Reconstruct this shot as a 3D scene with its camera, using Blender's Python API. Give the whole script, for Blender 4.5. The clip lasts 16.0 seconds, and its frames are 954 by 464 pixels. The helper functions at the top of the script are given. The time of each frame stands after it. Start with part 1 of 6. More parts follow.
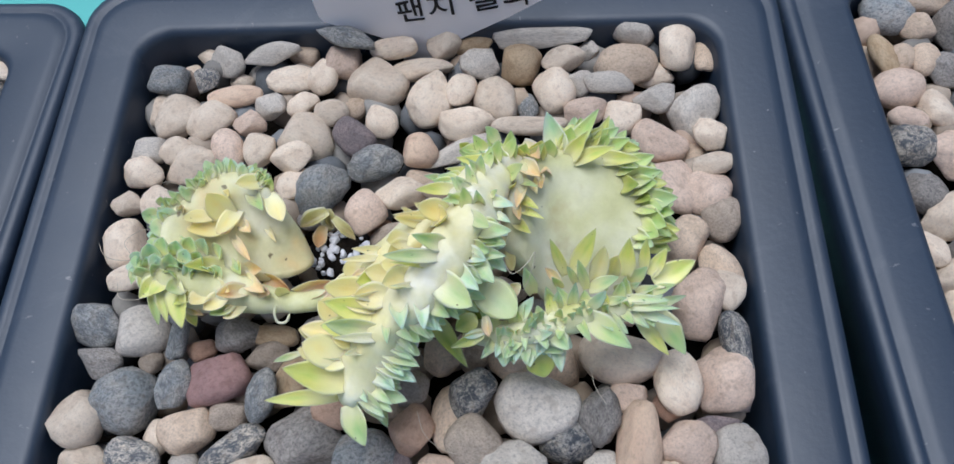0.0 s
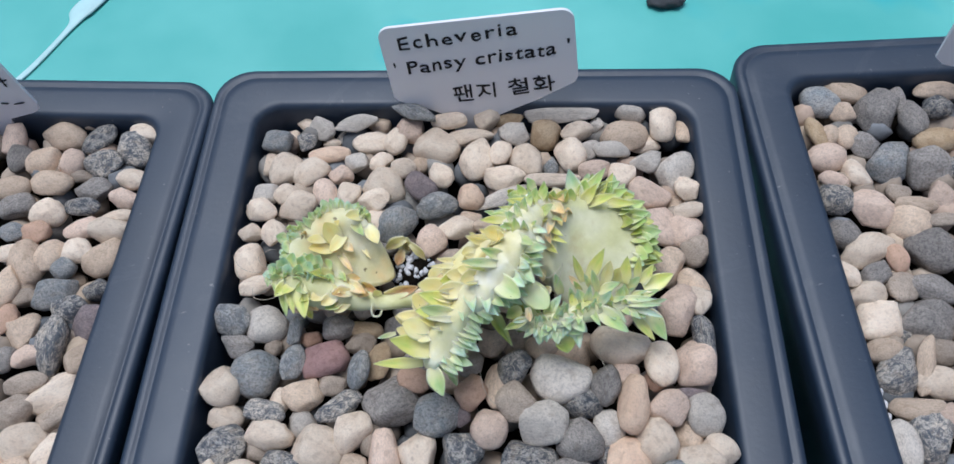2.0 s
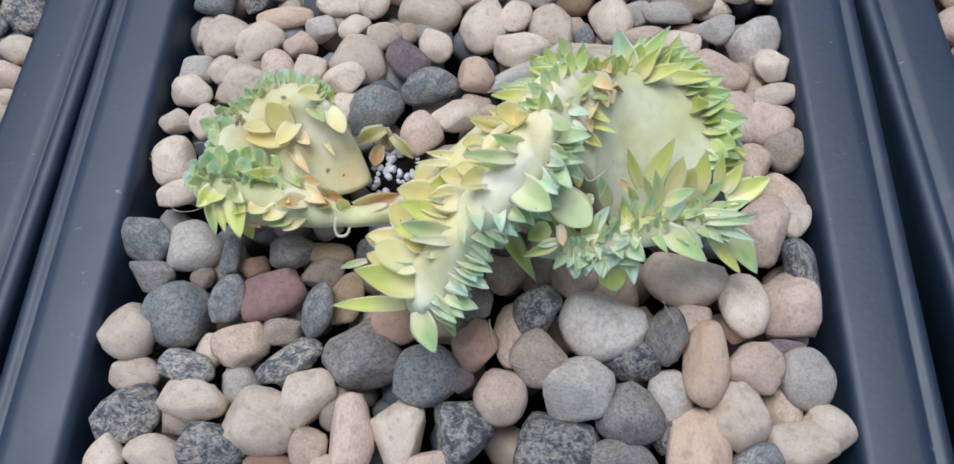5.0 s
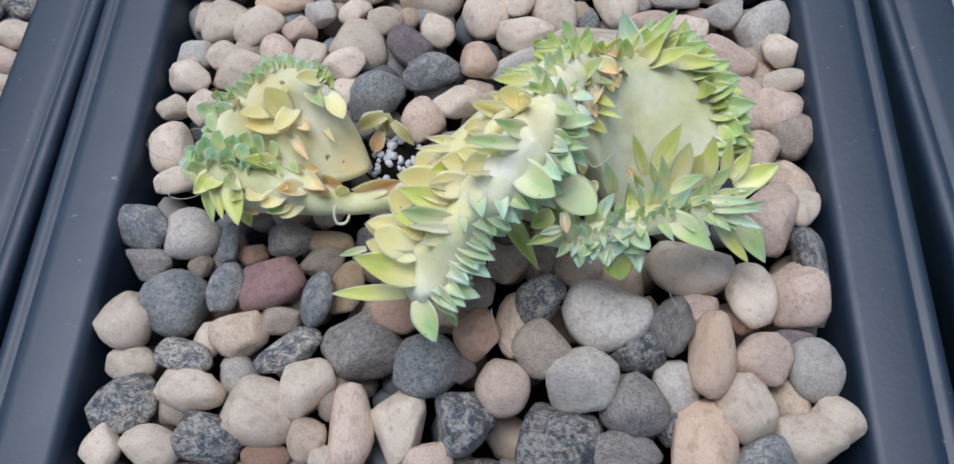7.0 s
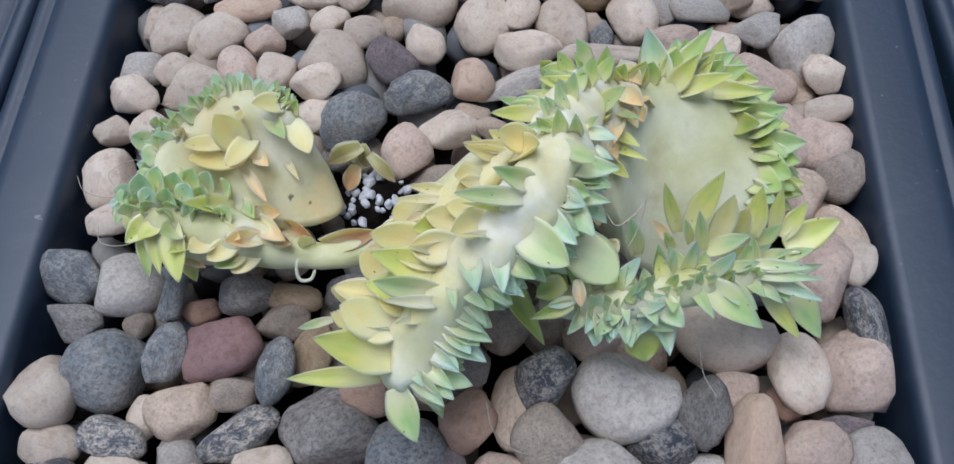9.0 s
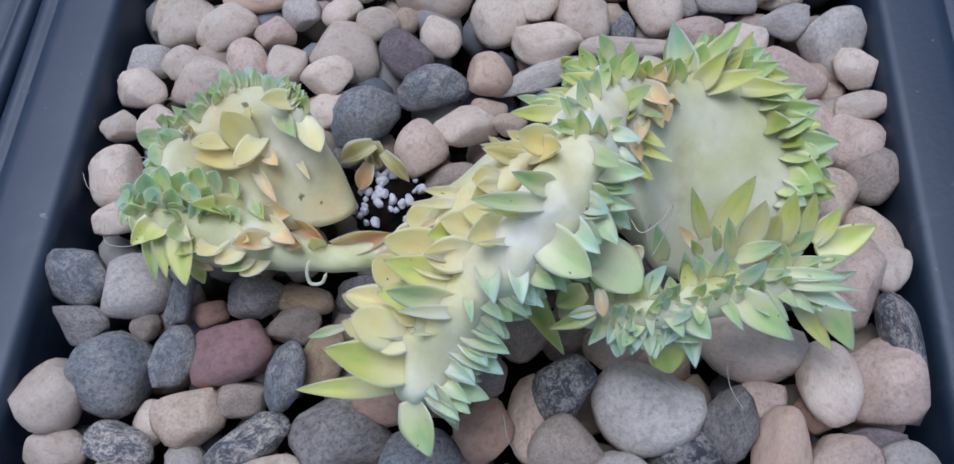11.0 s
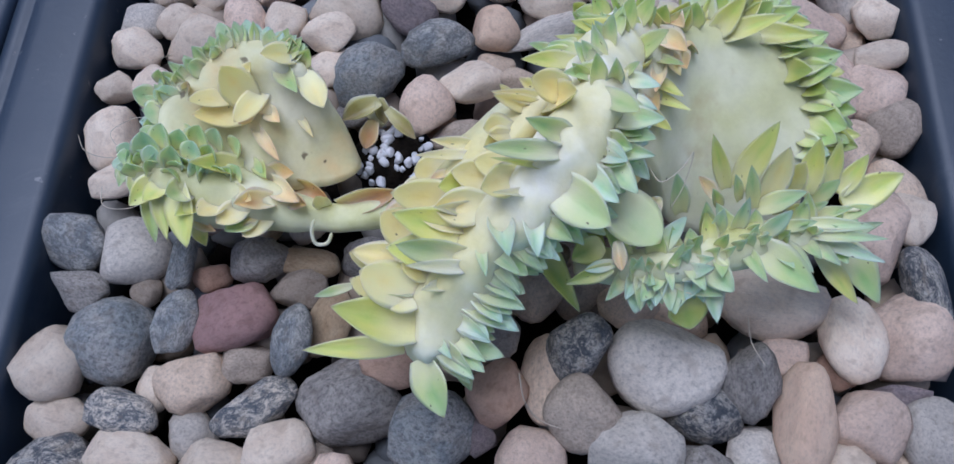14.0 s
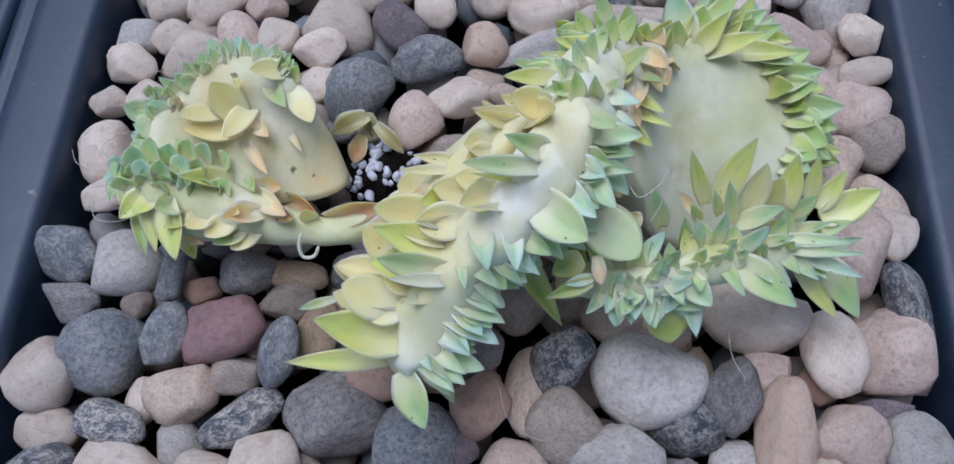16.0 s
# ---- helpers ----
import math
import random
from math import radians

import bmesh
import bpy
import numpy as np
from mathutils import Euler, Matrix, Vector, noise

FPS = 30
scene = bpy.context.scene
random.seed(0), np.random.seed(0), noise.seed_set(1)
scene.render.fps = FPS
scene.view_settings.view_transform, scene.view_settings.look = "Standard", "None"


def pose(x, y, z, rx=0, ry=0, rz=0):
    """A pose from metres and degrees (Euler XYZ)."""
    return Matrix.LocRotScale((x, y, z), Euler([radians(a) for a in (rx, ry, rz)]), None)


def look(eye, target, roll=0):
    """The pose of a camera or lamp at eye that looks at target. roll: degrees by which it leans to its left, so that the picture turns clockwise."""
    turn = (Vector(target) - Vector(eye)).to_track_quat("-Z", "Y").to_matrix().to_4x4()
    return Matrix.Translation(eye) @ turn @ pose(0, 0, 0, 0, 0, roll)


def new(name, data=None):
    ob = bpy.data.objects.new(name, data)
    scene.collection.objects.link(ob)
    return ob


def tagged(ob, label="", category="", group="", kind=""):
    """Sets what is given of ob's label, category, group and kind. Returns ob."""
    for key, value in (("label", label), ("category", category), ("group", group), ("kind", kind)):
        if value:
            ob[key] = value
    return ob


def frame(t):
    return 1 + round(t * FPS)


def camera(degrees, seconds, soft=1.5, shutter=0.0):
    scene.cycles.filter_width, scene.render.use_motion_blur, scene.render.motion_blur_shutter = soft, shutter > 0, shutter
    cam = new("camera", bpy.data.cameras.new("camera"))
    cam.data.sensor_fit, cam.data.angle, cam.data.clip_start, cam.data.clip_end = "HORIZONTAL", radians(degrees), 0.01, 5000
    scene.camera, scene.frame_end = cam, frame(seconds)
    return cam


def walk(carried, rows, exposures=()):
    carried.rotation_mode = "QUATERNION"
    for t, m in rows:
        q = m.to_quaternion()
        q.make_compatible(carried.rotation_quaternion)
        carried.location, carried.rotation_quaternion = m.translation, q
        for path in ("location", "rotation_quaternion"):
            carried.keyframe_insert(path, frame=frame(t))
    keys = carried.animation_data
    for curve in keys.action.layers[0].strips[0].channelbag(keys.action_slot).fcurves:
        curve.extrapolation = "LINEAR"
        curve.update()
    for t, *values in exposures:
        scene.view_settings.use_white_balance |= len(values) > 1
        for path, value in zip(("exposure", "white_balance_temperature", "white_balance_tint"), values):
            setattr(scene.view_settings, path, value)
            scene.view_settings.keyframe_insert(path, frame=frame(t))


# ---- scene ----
cam = camera(61.9, 16.0)
PATH = [
    (0, (0.0171, -0.0233, 0.2097), (0.0061, 0.0668, 0.0315), -6.8),
    (0.5, (0.0143, -0.0297, 0.2207), (0.0037, 0.0662, 0.0455), -5.3),
    (1, (0.0147, -0.0385, 0.2313), (0.0027, 0.0591, 0.0571), -6.1),
    (1.5, (0.0105, -0.0438, 0.2402), (-0.0015, 0.0582, 0.0686), -5.4),
    (2, (0.0104, -0.0508, 0.2455), (0.0008, 0.0534, 0.075), -4.3),
    (2.5, (0.0122, -0.0497, 0.2413), (0.003, 0.05, 0.0682), -4.8),
    (3, (0.0125, -0.0426, 0.2268), (0.0019, 0.0526, 0.0513), -5.3),
    (3.5, (0.0105, -0.0366, 0.2174), (0.0013, 0.0556, 0.0401), -4.7),
    (4, (0.0083, -0.0334, 0.2101), (-0.0017, 0.0548, 0.0309), -5.1),
    (6.5, (0.007, -0.0305, 0.2024), (-0.0015, 0.0555, 0.0221), -4.0),
    (7, (0.0074, -0.0306, 0.202), (-0.003, 0.054, 0.0211), -5.3),
    (7.5, (0.0062, -0.0294, 0.1986), (-0.0026, 0.0525, 0.0164), -4.6),
    (8, (0.0052, -0.0278, 0.1998), (-0.0055, 0.0559, 0.0185), -5.4),
    (8.5, (0.0059, -0.0264, 0.1945), (-0.0031, 0.0554, 0.0122), -4.7),
    (9, (0.0061, -0.0166, 0.1882), (-0.002, 0.0679, 0.0072), -3.3),
    (11.5, (0.0054, -0.0135, 0.1849), (-0.0061, 0.0657, 0.0016), -5.6),
    (12, (0.0055, -0.0138, 0.183), (-0.0056, 0.0635, -0.0011), -5.7),
    (12.5, (0.0064, -0.0144, 0.1821), (-0.004, 0.0622, -0.0023), -5.5),
    (13, (0.0052, -0.0137, 0.1831), (-0.0064, 0.0634, -0.0011), -6.4),
    (13.5, (0.0068, -0.0141, 0.1816), (-0.0041, 0.0619, -0.0031), -6.2),
    (14, (0.0044, -0.0144, 0.1825), (-0.0069, 0.0614, -0.0022), -6.5),
    (14.5, (0.0029, -0.0155, 0.181), (-0.0087, 0.06, -0.0039), -6.6),
    (15, (0.0039, -0.0147, 0.1826), (-0.0082, 0.0619, -0.0018), -7.2),
    (15.5, (0.0033, -0.0139, 0.1831), (-0.0086, 0.064, -0.0007), -6.3),
    (16, (0.0064, -0.0145, 0.1834), (-0.0059, 0.064, -0.0001), -6.7),
]
EXPOSURES = [(0.0, -0.46, 5600, 9.0), (4.0, -0.46, 5600, 9.0), (7.0, -0.54, 5560, 9.6), (9.0, -0.69, 5400, 11.2), (12.0, -0.77, 5120, 15.5), (16.0, -0.77, 5100, 15.5)]
walk(cam, [(t, look(eye, target, roll)) for t, eye, target, roll in PATH], EXPOSURES)

from mathutils.bvhtree import BVHTree

# ---- light ----
world = bpy.data.worlds.new("sky")
scene.world = world
world.use_nodes = True
wn = world.node_tree
sky = wn.nodes.new("ShaderNodeTexSky")
sky.sky_type = "NISHITA"
sky.sun_disc = False
sky.sun_elevation, sky.sun_rotation = radians(82), radians(-56)
sky.air_density, sky.dust_density, sky.ozone_density = 1.0, 4.0, 1.0
wn.links.new(sky.outputs[0], wn.nodes["Background"].inputs[0])
wn.nodes["Background"].inputs[1].default_value = 0.12
sun = new("sun", bpy.data.lights.new("sun", "SUN"))
sun.data.energy, sun.data.angle, sun.data.color = 3.3, radians(42), (1.0, 0.965, 0.92)
sun.matrix_world = look((-0.09, 0.12, 0.6), (0, 0.02, 0.1))

# ---- materials ----
def shader(name, rough=0.6, metal=0.0, spec=0.5):
    m = bpy.data.materials.new(name)
    m.use_nodes = True
    b = m.node_tree.nodes["Principled BSDF"]
    b.inputs["Roughness"].default_value, b.inputs["Metallic"].default_value = rough, metal
    b.inputs["Specular IOR Level"].default_value = spec
    return m, m.node_tree.nodes, m.node_tree.links, b


def noise_node(n, l, scale, detail=4, rough=0.6, coord="Object", offset=None):
    tc = n.new("ShaderNodeTexCoord")
    t = n.new("ShaderNodeTexNoise")
    t.inputs["Scale"].default_value, t.inputs["Detail"].default_value, t.inputs["Roughness"].default_value = scale, detail, rough
    src = tc.outputs[coord]
    if offset is not None:
        add = n.new("ShaderNodeVectorMath")
        l.new(src, add.inputs[0])
        l.new(offset, add.inputs[1])
        src = add.outputs[0]
    l.new(src, t.inputs["Vector"])
    return t


def ramp(n, l, fac, stops, ease="LINEAR"):
    r = n.new("ShaderNodeValToRGB")
    r.color_ramp.interpolation = ease
    while len(r.color_ramp.elements) < len(stops):
        r.color_ramp.elements.new(0.5)
    for e, (p, c) in zip(r.color_ramp.elements, stops):
        e.position, e.color = p, (*c, 1)
    l.new(fac, r.inputs[0])
    return r


def mixed(n, l, fac, a, b, blend="MIX"):
    m = n.new("ShaderNodeMix")
    m.data_type, m.blend_type = "RGBA", blend
    for i, v in ((0, fac), (6, a), (7, b)):
        if hasattr(v, "is_linked"):
            l.new(v, m.inputs[i])
        else:
            m.inputs[i].default_value = v if i == 0 else (*v, 1)
    return m.outputs[2]


def bump(n, l, b, height, strength, dist):
    k = n.new("ShaderNodeBump")
    k.inputs["Strength"].default_value, k.inputs["Distance"].default_value = strength, dist
    l.new(height, k.inputs["Height"])
    l.new(k.outputs[0], b.inputs["Normal"])


def stone_material(name, base, second, speck=0.0, speck_col=(0.05, 0.055, 0.06), rough=0.62, patch=0.0, grain=0.34, bright=(0.62, 0.90), dirt=0.4):
    """Water-worn stone: two tones in soft clouds, fine pits, grains and patches for granites, each stone a little different."""
    m, n, l, b = shader("stone_" + name, rough, spec=0.4)
    info = n.new("ShaderNodeObjectInfo")
    shift = n.new("ShaderNodeVectorMath")
    shift.operation = "SCALE"
    shift.inputs[0].default_value = (37.0, 91.0, 53.0)
    l.new(info.outputs["Random"], shift.inputs["Scale"])
    cloud = noise_node(n, l, 1.2, 5, 0.62, offset=shift.outputs[0])
    cloud.inputs["Distortion"].default_value = 0.8
    fine = noise_node(n, l, 11.0, 6, 0.75, offset=shift.outputs[0])
    col = ramp(n, l, cloud.outputs[0], ((0.40, base), (0.60, second))).outputs[0]
    tone = ramp(n, l, fine.outputs[0], ((0.37, (0.42, 0.41, 0.41)), (0.45, (1.1, 1.1, 1.1)), (0.60, (1.6, 1.59, 1.57)))).outputs[0]
    col = mixed(n, l, grain, col, tone, "MULTIPLY")
    if patch:
        g = noise_node(n, l, 2.6, 9, 0.82, offset=shift.outputs[0])
        g.inputs["Distortion"].default_value = 0.7
        f = ramp(n, l, g.outputs[0], ((0.475, (0, 0, 0)), (0.54, (patch, patch, patch)))).outputs[0]
        col = mixed(n, l, f, col, speck_col)
    if speck:
        g = noise_node(n, l, 8.0, 7, 0.85, offset=shift.outputs[0])
        f = ramp(n, l, g.outputs[0], ((0.5, (0, 0, 0)), (0.58, (speck, speck, speck)))).outputs[0]
        col = mixed(n, l, f, col, speck_col)
        g = noise_node(n, l, 13.0, 4, 0.8, offset=shift.outputs[0])
        f = ramp(n, l, g.outputs[0], ((0.6, (0, 0, 0)), (0.66, (speck * 0.6,) * 3))).outputs[0]
        col = mixed(n, l, f, col, (0.5, 0.47, 0.43))
    vein = n.new("ShaderNodeTexNoise")
    vein.noise_type = "RIDGED_MULTIFRACTAL"
    vein.inputs["Scale"].default_value, vein.inputs["Detail"].default_value = 0.9, 3.0
    vadd = n.new("ShaderNodeVectorMath")
    vtc = n.new("ShaderNodeTexCoord")
    l.new(vtc.outputs["Object"], vadd.inputs[0])
    l.new(shift.outputs[0], vadd.inputs[1])
    l.new(vadd.outputs[0], vein.inputs["Vector"])
    f = ramp(n, l, vein.outputs[0], ((0.78, (0, 0, 0)), (0.92, (0.45, 0.45, 0.45)))).outputs[0]
    col = mixed(n, l, f, col, tuple(min(0.8, c * 0.55 + 0.30) for c in base))
    stain = noise_node(n, l, 3.1, 3, 0.5, offset=shift.outputs[0])
    f = ramp(n, l, stain.outputs[0], ((0.56, (0, 0, 0)), (0.68, (dirt,) * 3))).outputs[0]
    col = mixed(n, l, f, col, tuple(c * k for c, k in zip(second, (0.62, 0.55, 0.48))))
    pits = n.new("ShaderNodeTexVoronoi")
    pits.inputs["Scale"].default_value = 3.4
    padd = n.new("ShaderNodeVectorMath")
    l.new(vtc.outputs["Object"], padd.inputs[0])
    l.new(fine.outputs["Color"], padd.inputs[1])
    l.new(padd.outputs[0], pits.inputs["Vector"])
    f = ramp(n, l, pits.outputs["Distance"], ((0.03, (dirt * 1.2,) * 3), (0.09, (0, 0, 0)))).outputs[0]
    col = mixed(n, l, f, col, tuple(c * 0.45 for c in second))
    fleck = n.new("ShaderNodeTexVoronoi")
    fleck.inputs["Scale"].default_value = 8.5
    l.new(padd.outputs[0], fleck.inputs["Vector"])
    f = ramp(n, l, fleck.outputs["Distance"], ((0.07, (grain * 0.6,) * 3), (0.17, (0, 0, 0)))).outputs[0]
    col = mixed(n, l, f, col, tuple(c * 0.4 for c in second))
    hsv = n.new("ShaderNodeHueSaturation")
    val = n.new("ShaderNodeMapRange")
    val.inputs["To Min"].default_value, val.inputs["To Max"].default_value = bright
    l.new(info.outputs["Random"], val.inputs["Value"])
    l.new(val.outputs[0], hsv.inputs["Value"])
    l.new(col, hsv.inputs["Color"])
    l.new(hsv.outputs[0], b.inputs["Base Color"])
    pit = noise_node(n, l, 12.0, 7, 0.8, offset=shift.outputs[0])
    bump(n, l, b, pit.outputs[0], 0.6, 0.0010)
    return m


STONE = {
    "cream": stone_material("cream", (0.88, 0.745, 0.59), (0.79, 0.64, 0.49), rough=0.48, grain=0.2, bright=(0.80, 1.08)),
    "tan": stone_material("tan", (0.78, 0.615, 0.46), (0.67, 0.515, 0.375), 0.15, (0.42, 0.32, 0.24), grain=0.36, bright=(0.68, 0.98)),
    "pink": stone_material("pink", (0.84, 0.655, 0.52), (0.74, 0.56, 0.435), 0.15, (0.50, 0.37, 0.29), grain=0.32, bright=(0.70, 0.98)),
    "peach": stone_material("peach", (0.84, 0.63, 0.46), (0.76, 0.545, 0.39), rough=0.48, grain=0.2, bright=(0.76, 1.0)),
    "ochre": stone_material("ochre", (0.62, 0.47, 0.30), (0.52, 0.37, 0.22)),
    "orange": stone_material("orange", (0.78, 0.52, 0.37), (0.70, 0.46, 0.32), 0.15, (0.48, 0.30, 0.21), grain=0.2),
    "rust": stone_material("rust", (0.60, 0.38, 0.27), (0.52, 0.32, 0.225), 0.25, (0.34, 0.195, 0.145)),
    "taupe": stone_material("taupe", (0.58, 0.475, 0.375), (0.47, 0.385, 0.305), 0.25, (0.30, 0.25, 0.20), 0.62, 0.0, 0.5),
    "grey": stone_material("grey", (0.45, 0.405, 0.36), (0.34, 0.31, 0.28), 0.6, (0.19, 0.18, 0.175), 0.7, 0.0, 0.8, dirt=0.45, bright=(0.56, 0.80)),
    "pale": stone_material("pale", (0.75, 0.68, 0.59), (0.65, 0.585, 0.505), 0.25, (0.36, 0.34, 0.31), 0.58, 0.0, 0.42, bright=(0.66, 0.95)),
    "blue": stone_material("blue", (0.36, 0.385, 0.39), (0.54, 0.515, 0.475), 0.65, (0.16, 0.18, 0.20), 0.62, 0.0, 0.8, bright=(0.56, 0.80)),
    "slate": stone_material("slate", (0.34, 0.355, 0.36), (0.50, 0.48, 0.44), 0.5, (0.10, 0.115, 0.13), 0.6, 0.55, 0.8, dirt=0.45, bright=(0.56, 0.80)),
    "dark": stone_material("dark", (0.46, 0.44, 0.41), (0.60, 0.54, 0.45), 0.85, (0.055, 0.072, 0.10), 0.6, 0.88, 0.8, dirt=0.45, bright=(0.56, 0.80)),
    "granite": stone_material("granite", (0.76, 0.67, 0.55), (0.60, 0.55, 0.48), 0.85, (0.08, 0.105, 0.14), 0.62, 0.85, 0.7, dirt=0.45, bright=(0.56, 0.80)),
    "red": stone_material("red", (0.58, 0.35, 0.32), (0.49, 0.29, 0.27), 0.30, (0.56, 0.38, 0.34), 0.6, 0.0, 0.35),
    "mauve": stone_material("mauve", (0.34, 0.27, 0.26), (0.25, 0.205, 0.205), 0.45, (0.14, 0.122, 0.13), 0.62, 0.0, 0.6, dirt=0.45),
}


def plastic_material():
    """Black moulded plastic, dusty and finely scratched."""
    m, n, l, b = shader("black_plastic", 0.45, spec=0.85)
    dust = noise_node(n, l, 55.0, 6, 0.7)
    streak = noise_node(n, l, 14.0, 5, 0.65)
    # the blue here is sky reflection put into the black plastic's colour
    col = ramp(n, l, streak.outputs[0], ((0.35, (0.008, 0.019, 0.038)), (0.7, (0.013, 0.029, 0.056)))).outputs[0]
    spots = noise_node(n, l, 620.0, 3, 0.6)
    f = ramp(n, l, spots.outputs[0], ((0.70, (0, 0, 0)), (0.76, (0.55, 0.55, 0.55)))).outputs[0]
    col = mixed(n, l, f, col, (0.22, 0.22, 0.23))
    smear = noise_node(n, l, 38.0, 7, 0.72)
    smear.inputs["Distortion"].default_value = 1.5
    f = ramp(n, l, smear.outputs[0], ((0.56, (0, 0, 0)), (0.74, (0.22, 0.22, 0.22)))).outputs[0]
    l.new(mixed(n, l, f, col, (0.16, 0.17, 0.19)), b.inputs["Base Color"])
    r = n.new("ShaderNodeMapRange")
    r.inputs["To Min"].default_value, r.inputs["To Max"].default_value = 0.42, 0.66
    l.new(dust.outputs[0], r.inputs["Value"])
    l.new(r.outputs[0], b.inputs["Roughness"])
    grain = noise_node(n, l, 900.0, 4, 0.6)
    bump(n, l, b, grain.outputs[0], 0.25, 0.0002)
    return m


def soil_material():
    m, n, l, b = shader("potting_soil", 0.95, spec=0.1)
    t = noise_node(n, l, 260.0, 6, 0.8)
    l.new(ramp(n, l, t.outputs[0], ((0.35, (0.010, 0.008, 0.006)), (0.7, (0.035, 0.027, 0.02)))).outputs[0], b.inputs["Base Color"])
    bump(n, l, b, t.outputs[0], 1.0, 0.003)
    return m


def ground_material():
    """Turquoise sheet, faded in clouds, with darker teal blots."""
    m, n, l, b = shader("turquoise_sheet", 0.42, spec=0.5)
    cloud = noise_node(n, l, 7.0, 4, 0.6)
    col = ramp(n, l, cloud.outputs[0], ((0.35, (0.095, 0.43, 0.39)), (0.65, (0.17, 0.55, 0.50)))).outputs[0]
    blot = noise_node(n, l, 17.0, 2, 0.4)
    f = ramp(n, l, blot.outputs[0], ((0.60, (0, 0, 0)), (0.70, (0.7, 0.7, 0.7)))).outputs[0]
    l.new(mixed(n, l, f, col, (0.04, 0.42, 0.45)), b.inputs["Base Color"])
    return m


LEAF_COLOURS = {
    # foot, middle, tip
    "bare": ((0.740, 0.730, 0.560), (0.720, 0.710, 0.510), (0.660, 0.665, 0.420)),
    "lime": ((0.660, 0.660, 0.380), (0.640, 0.660, 0.280), (0.560, 0.620, 0.250)),
    "cream": ((0.740, 0.709, 0.510), (0.720, 0.680, 0.408), (0.680, 0.633, 0.347)),
    "butter": ((0.800, 0.760, 0.520), (0.810, 0.750, 0.460), (0.790, 0.710, 0.400)),
    "yellow": ((0.820, 0.780, 0.520), (0.840, 0.770, 0.460), (0.820, 0.720, 0.390)),
    "gold": ((0.780, 0.720, 0.440), (0.790, 0.690, 0.380), (0.760, 0.620, 0.320)),
    "fresh": ((0.600, 0.624, 0.408), (0.480, 0.576, 0.306), (0.360, 0.510, 0.286)),
    "pale_green": ((0.640, 0.652, 0.469), (0.540, 0.614, 0.377), (0.460, 0.558, 0.316)),
    "glauc": ((0.640, 0.670, 0.420), (0.550, 0.650, 0.400), (0.400, 0.560, 0.350)),
    "blue": ((0.640, 0.690, 0.490), (0.550, 0.680, 0.490), (0.420, 0.600, 0.460)),
    "leafy": ((0.580, 0.610, 0.340), (0.500, 0.600, 0.280), (0.370, 0.510, 0.240)),
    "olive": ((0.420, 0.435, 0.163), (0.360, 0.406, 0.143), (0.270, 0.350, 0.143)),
    "dry": ((0.780, 0.700, 0.500), (0.790, 0.650, 0.440), (0.740, 0.560, 0.360)),
    "husk": ((0.30, 0.28, 0.15), (0.27, 0.26, 0.13), (0.21, 0.18, 0.10)),
    "brown": ((0.620, 0.470, 0.310), (0.600, 0.430, 0.280), (0.520, 0.350, 0.220)),
}


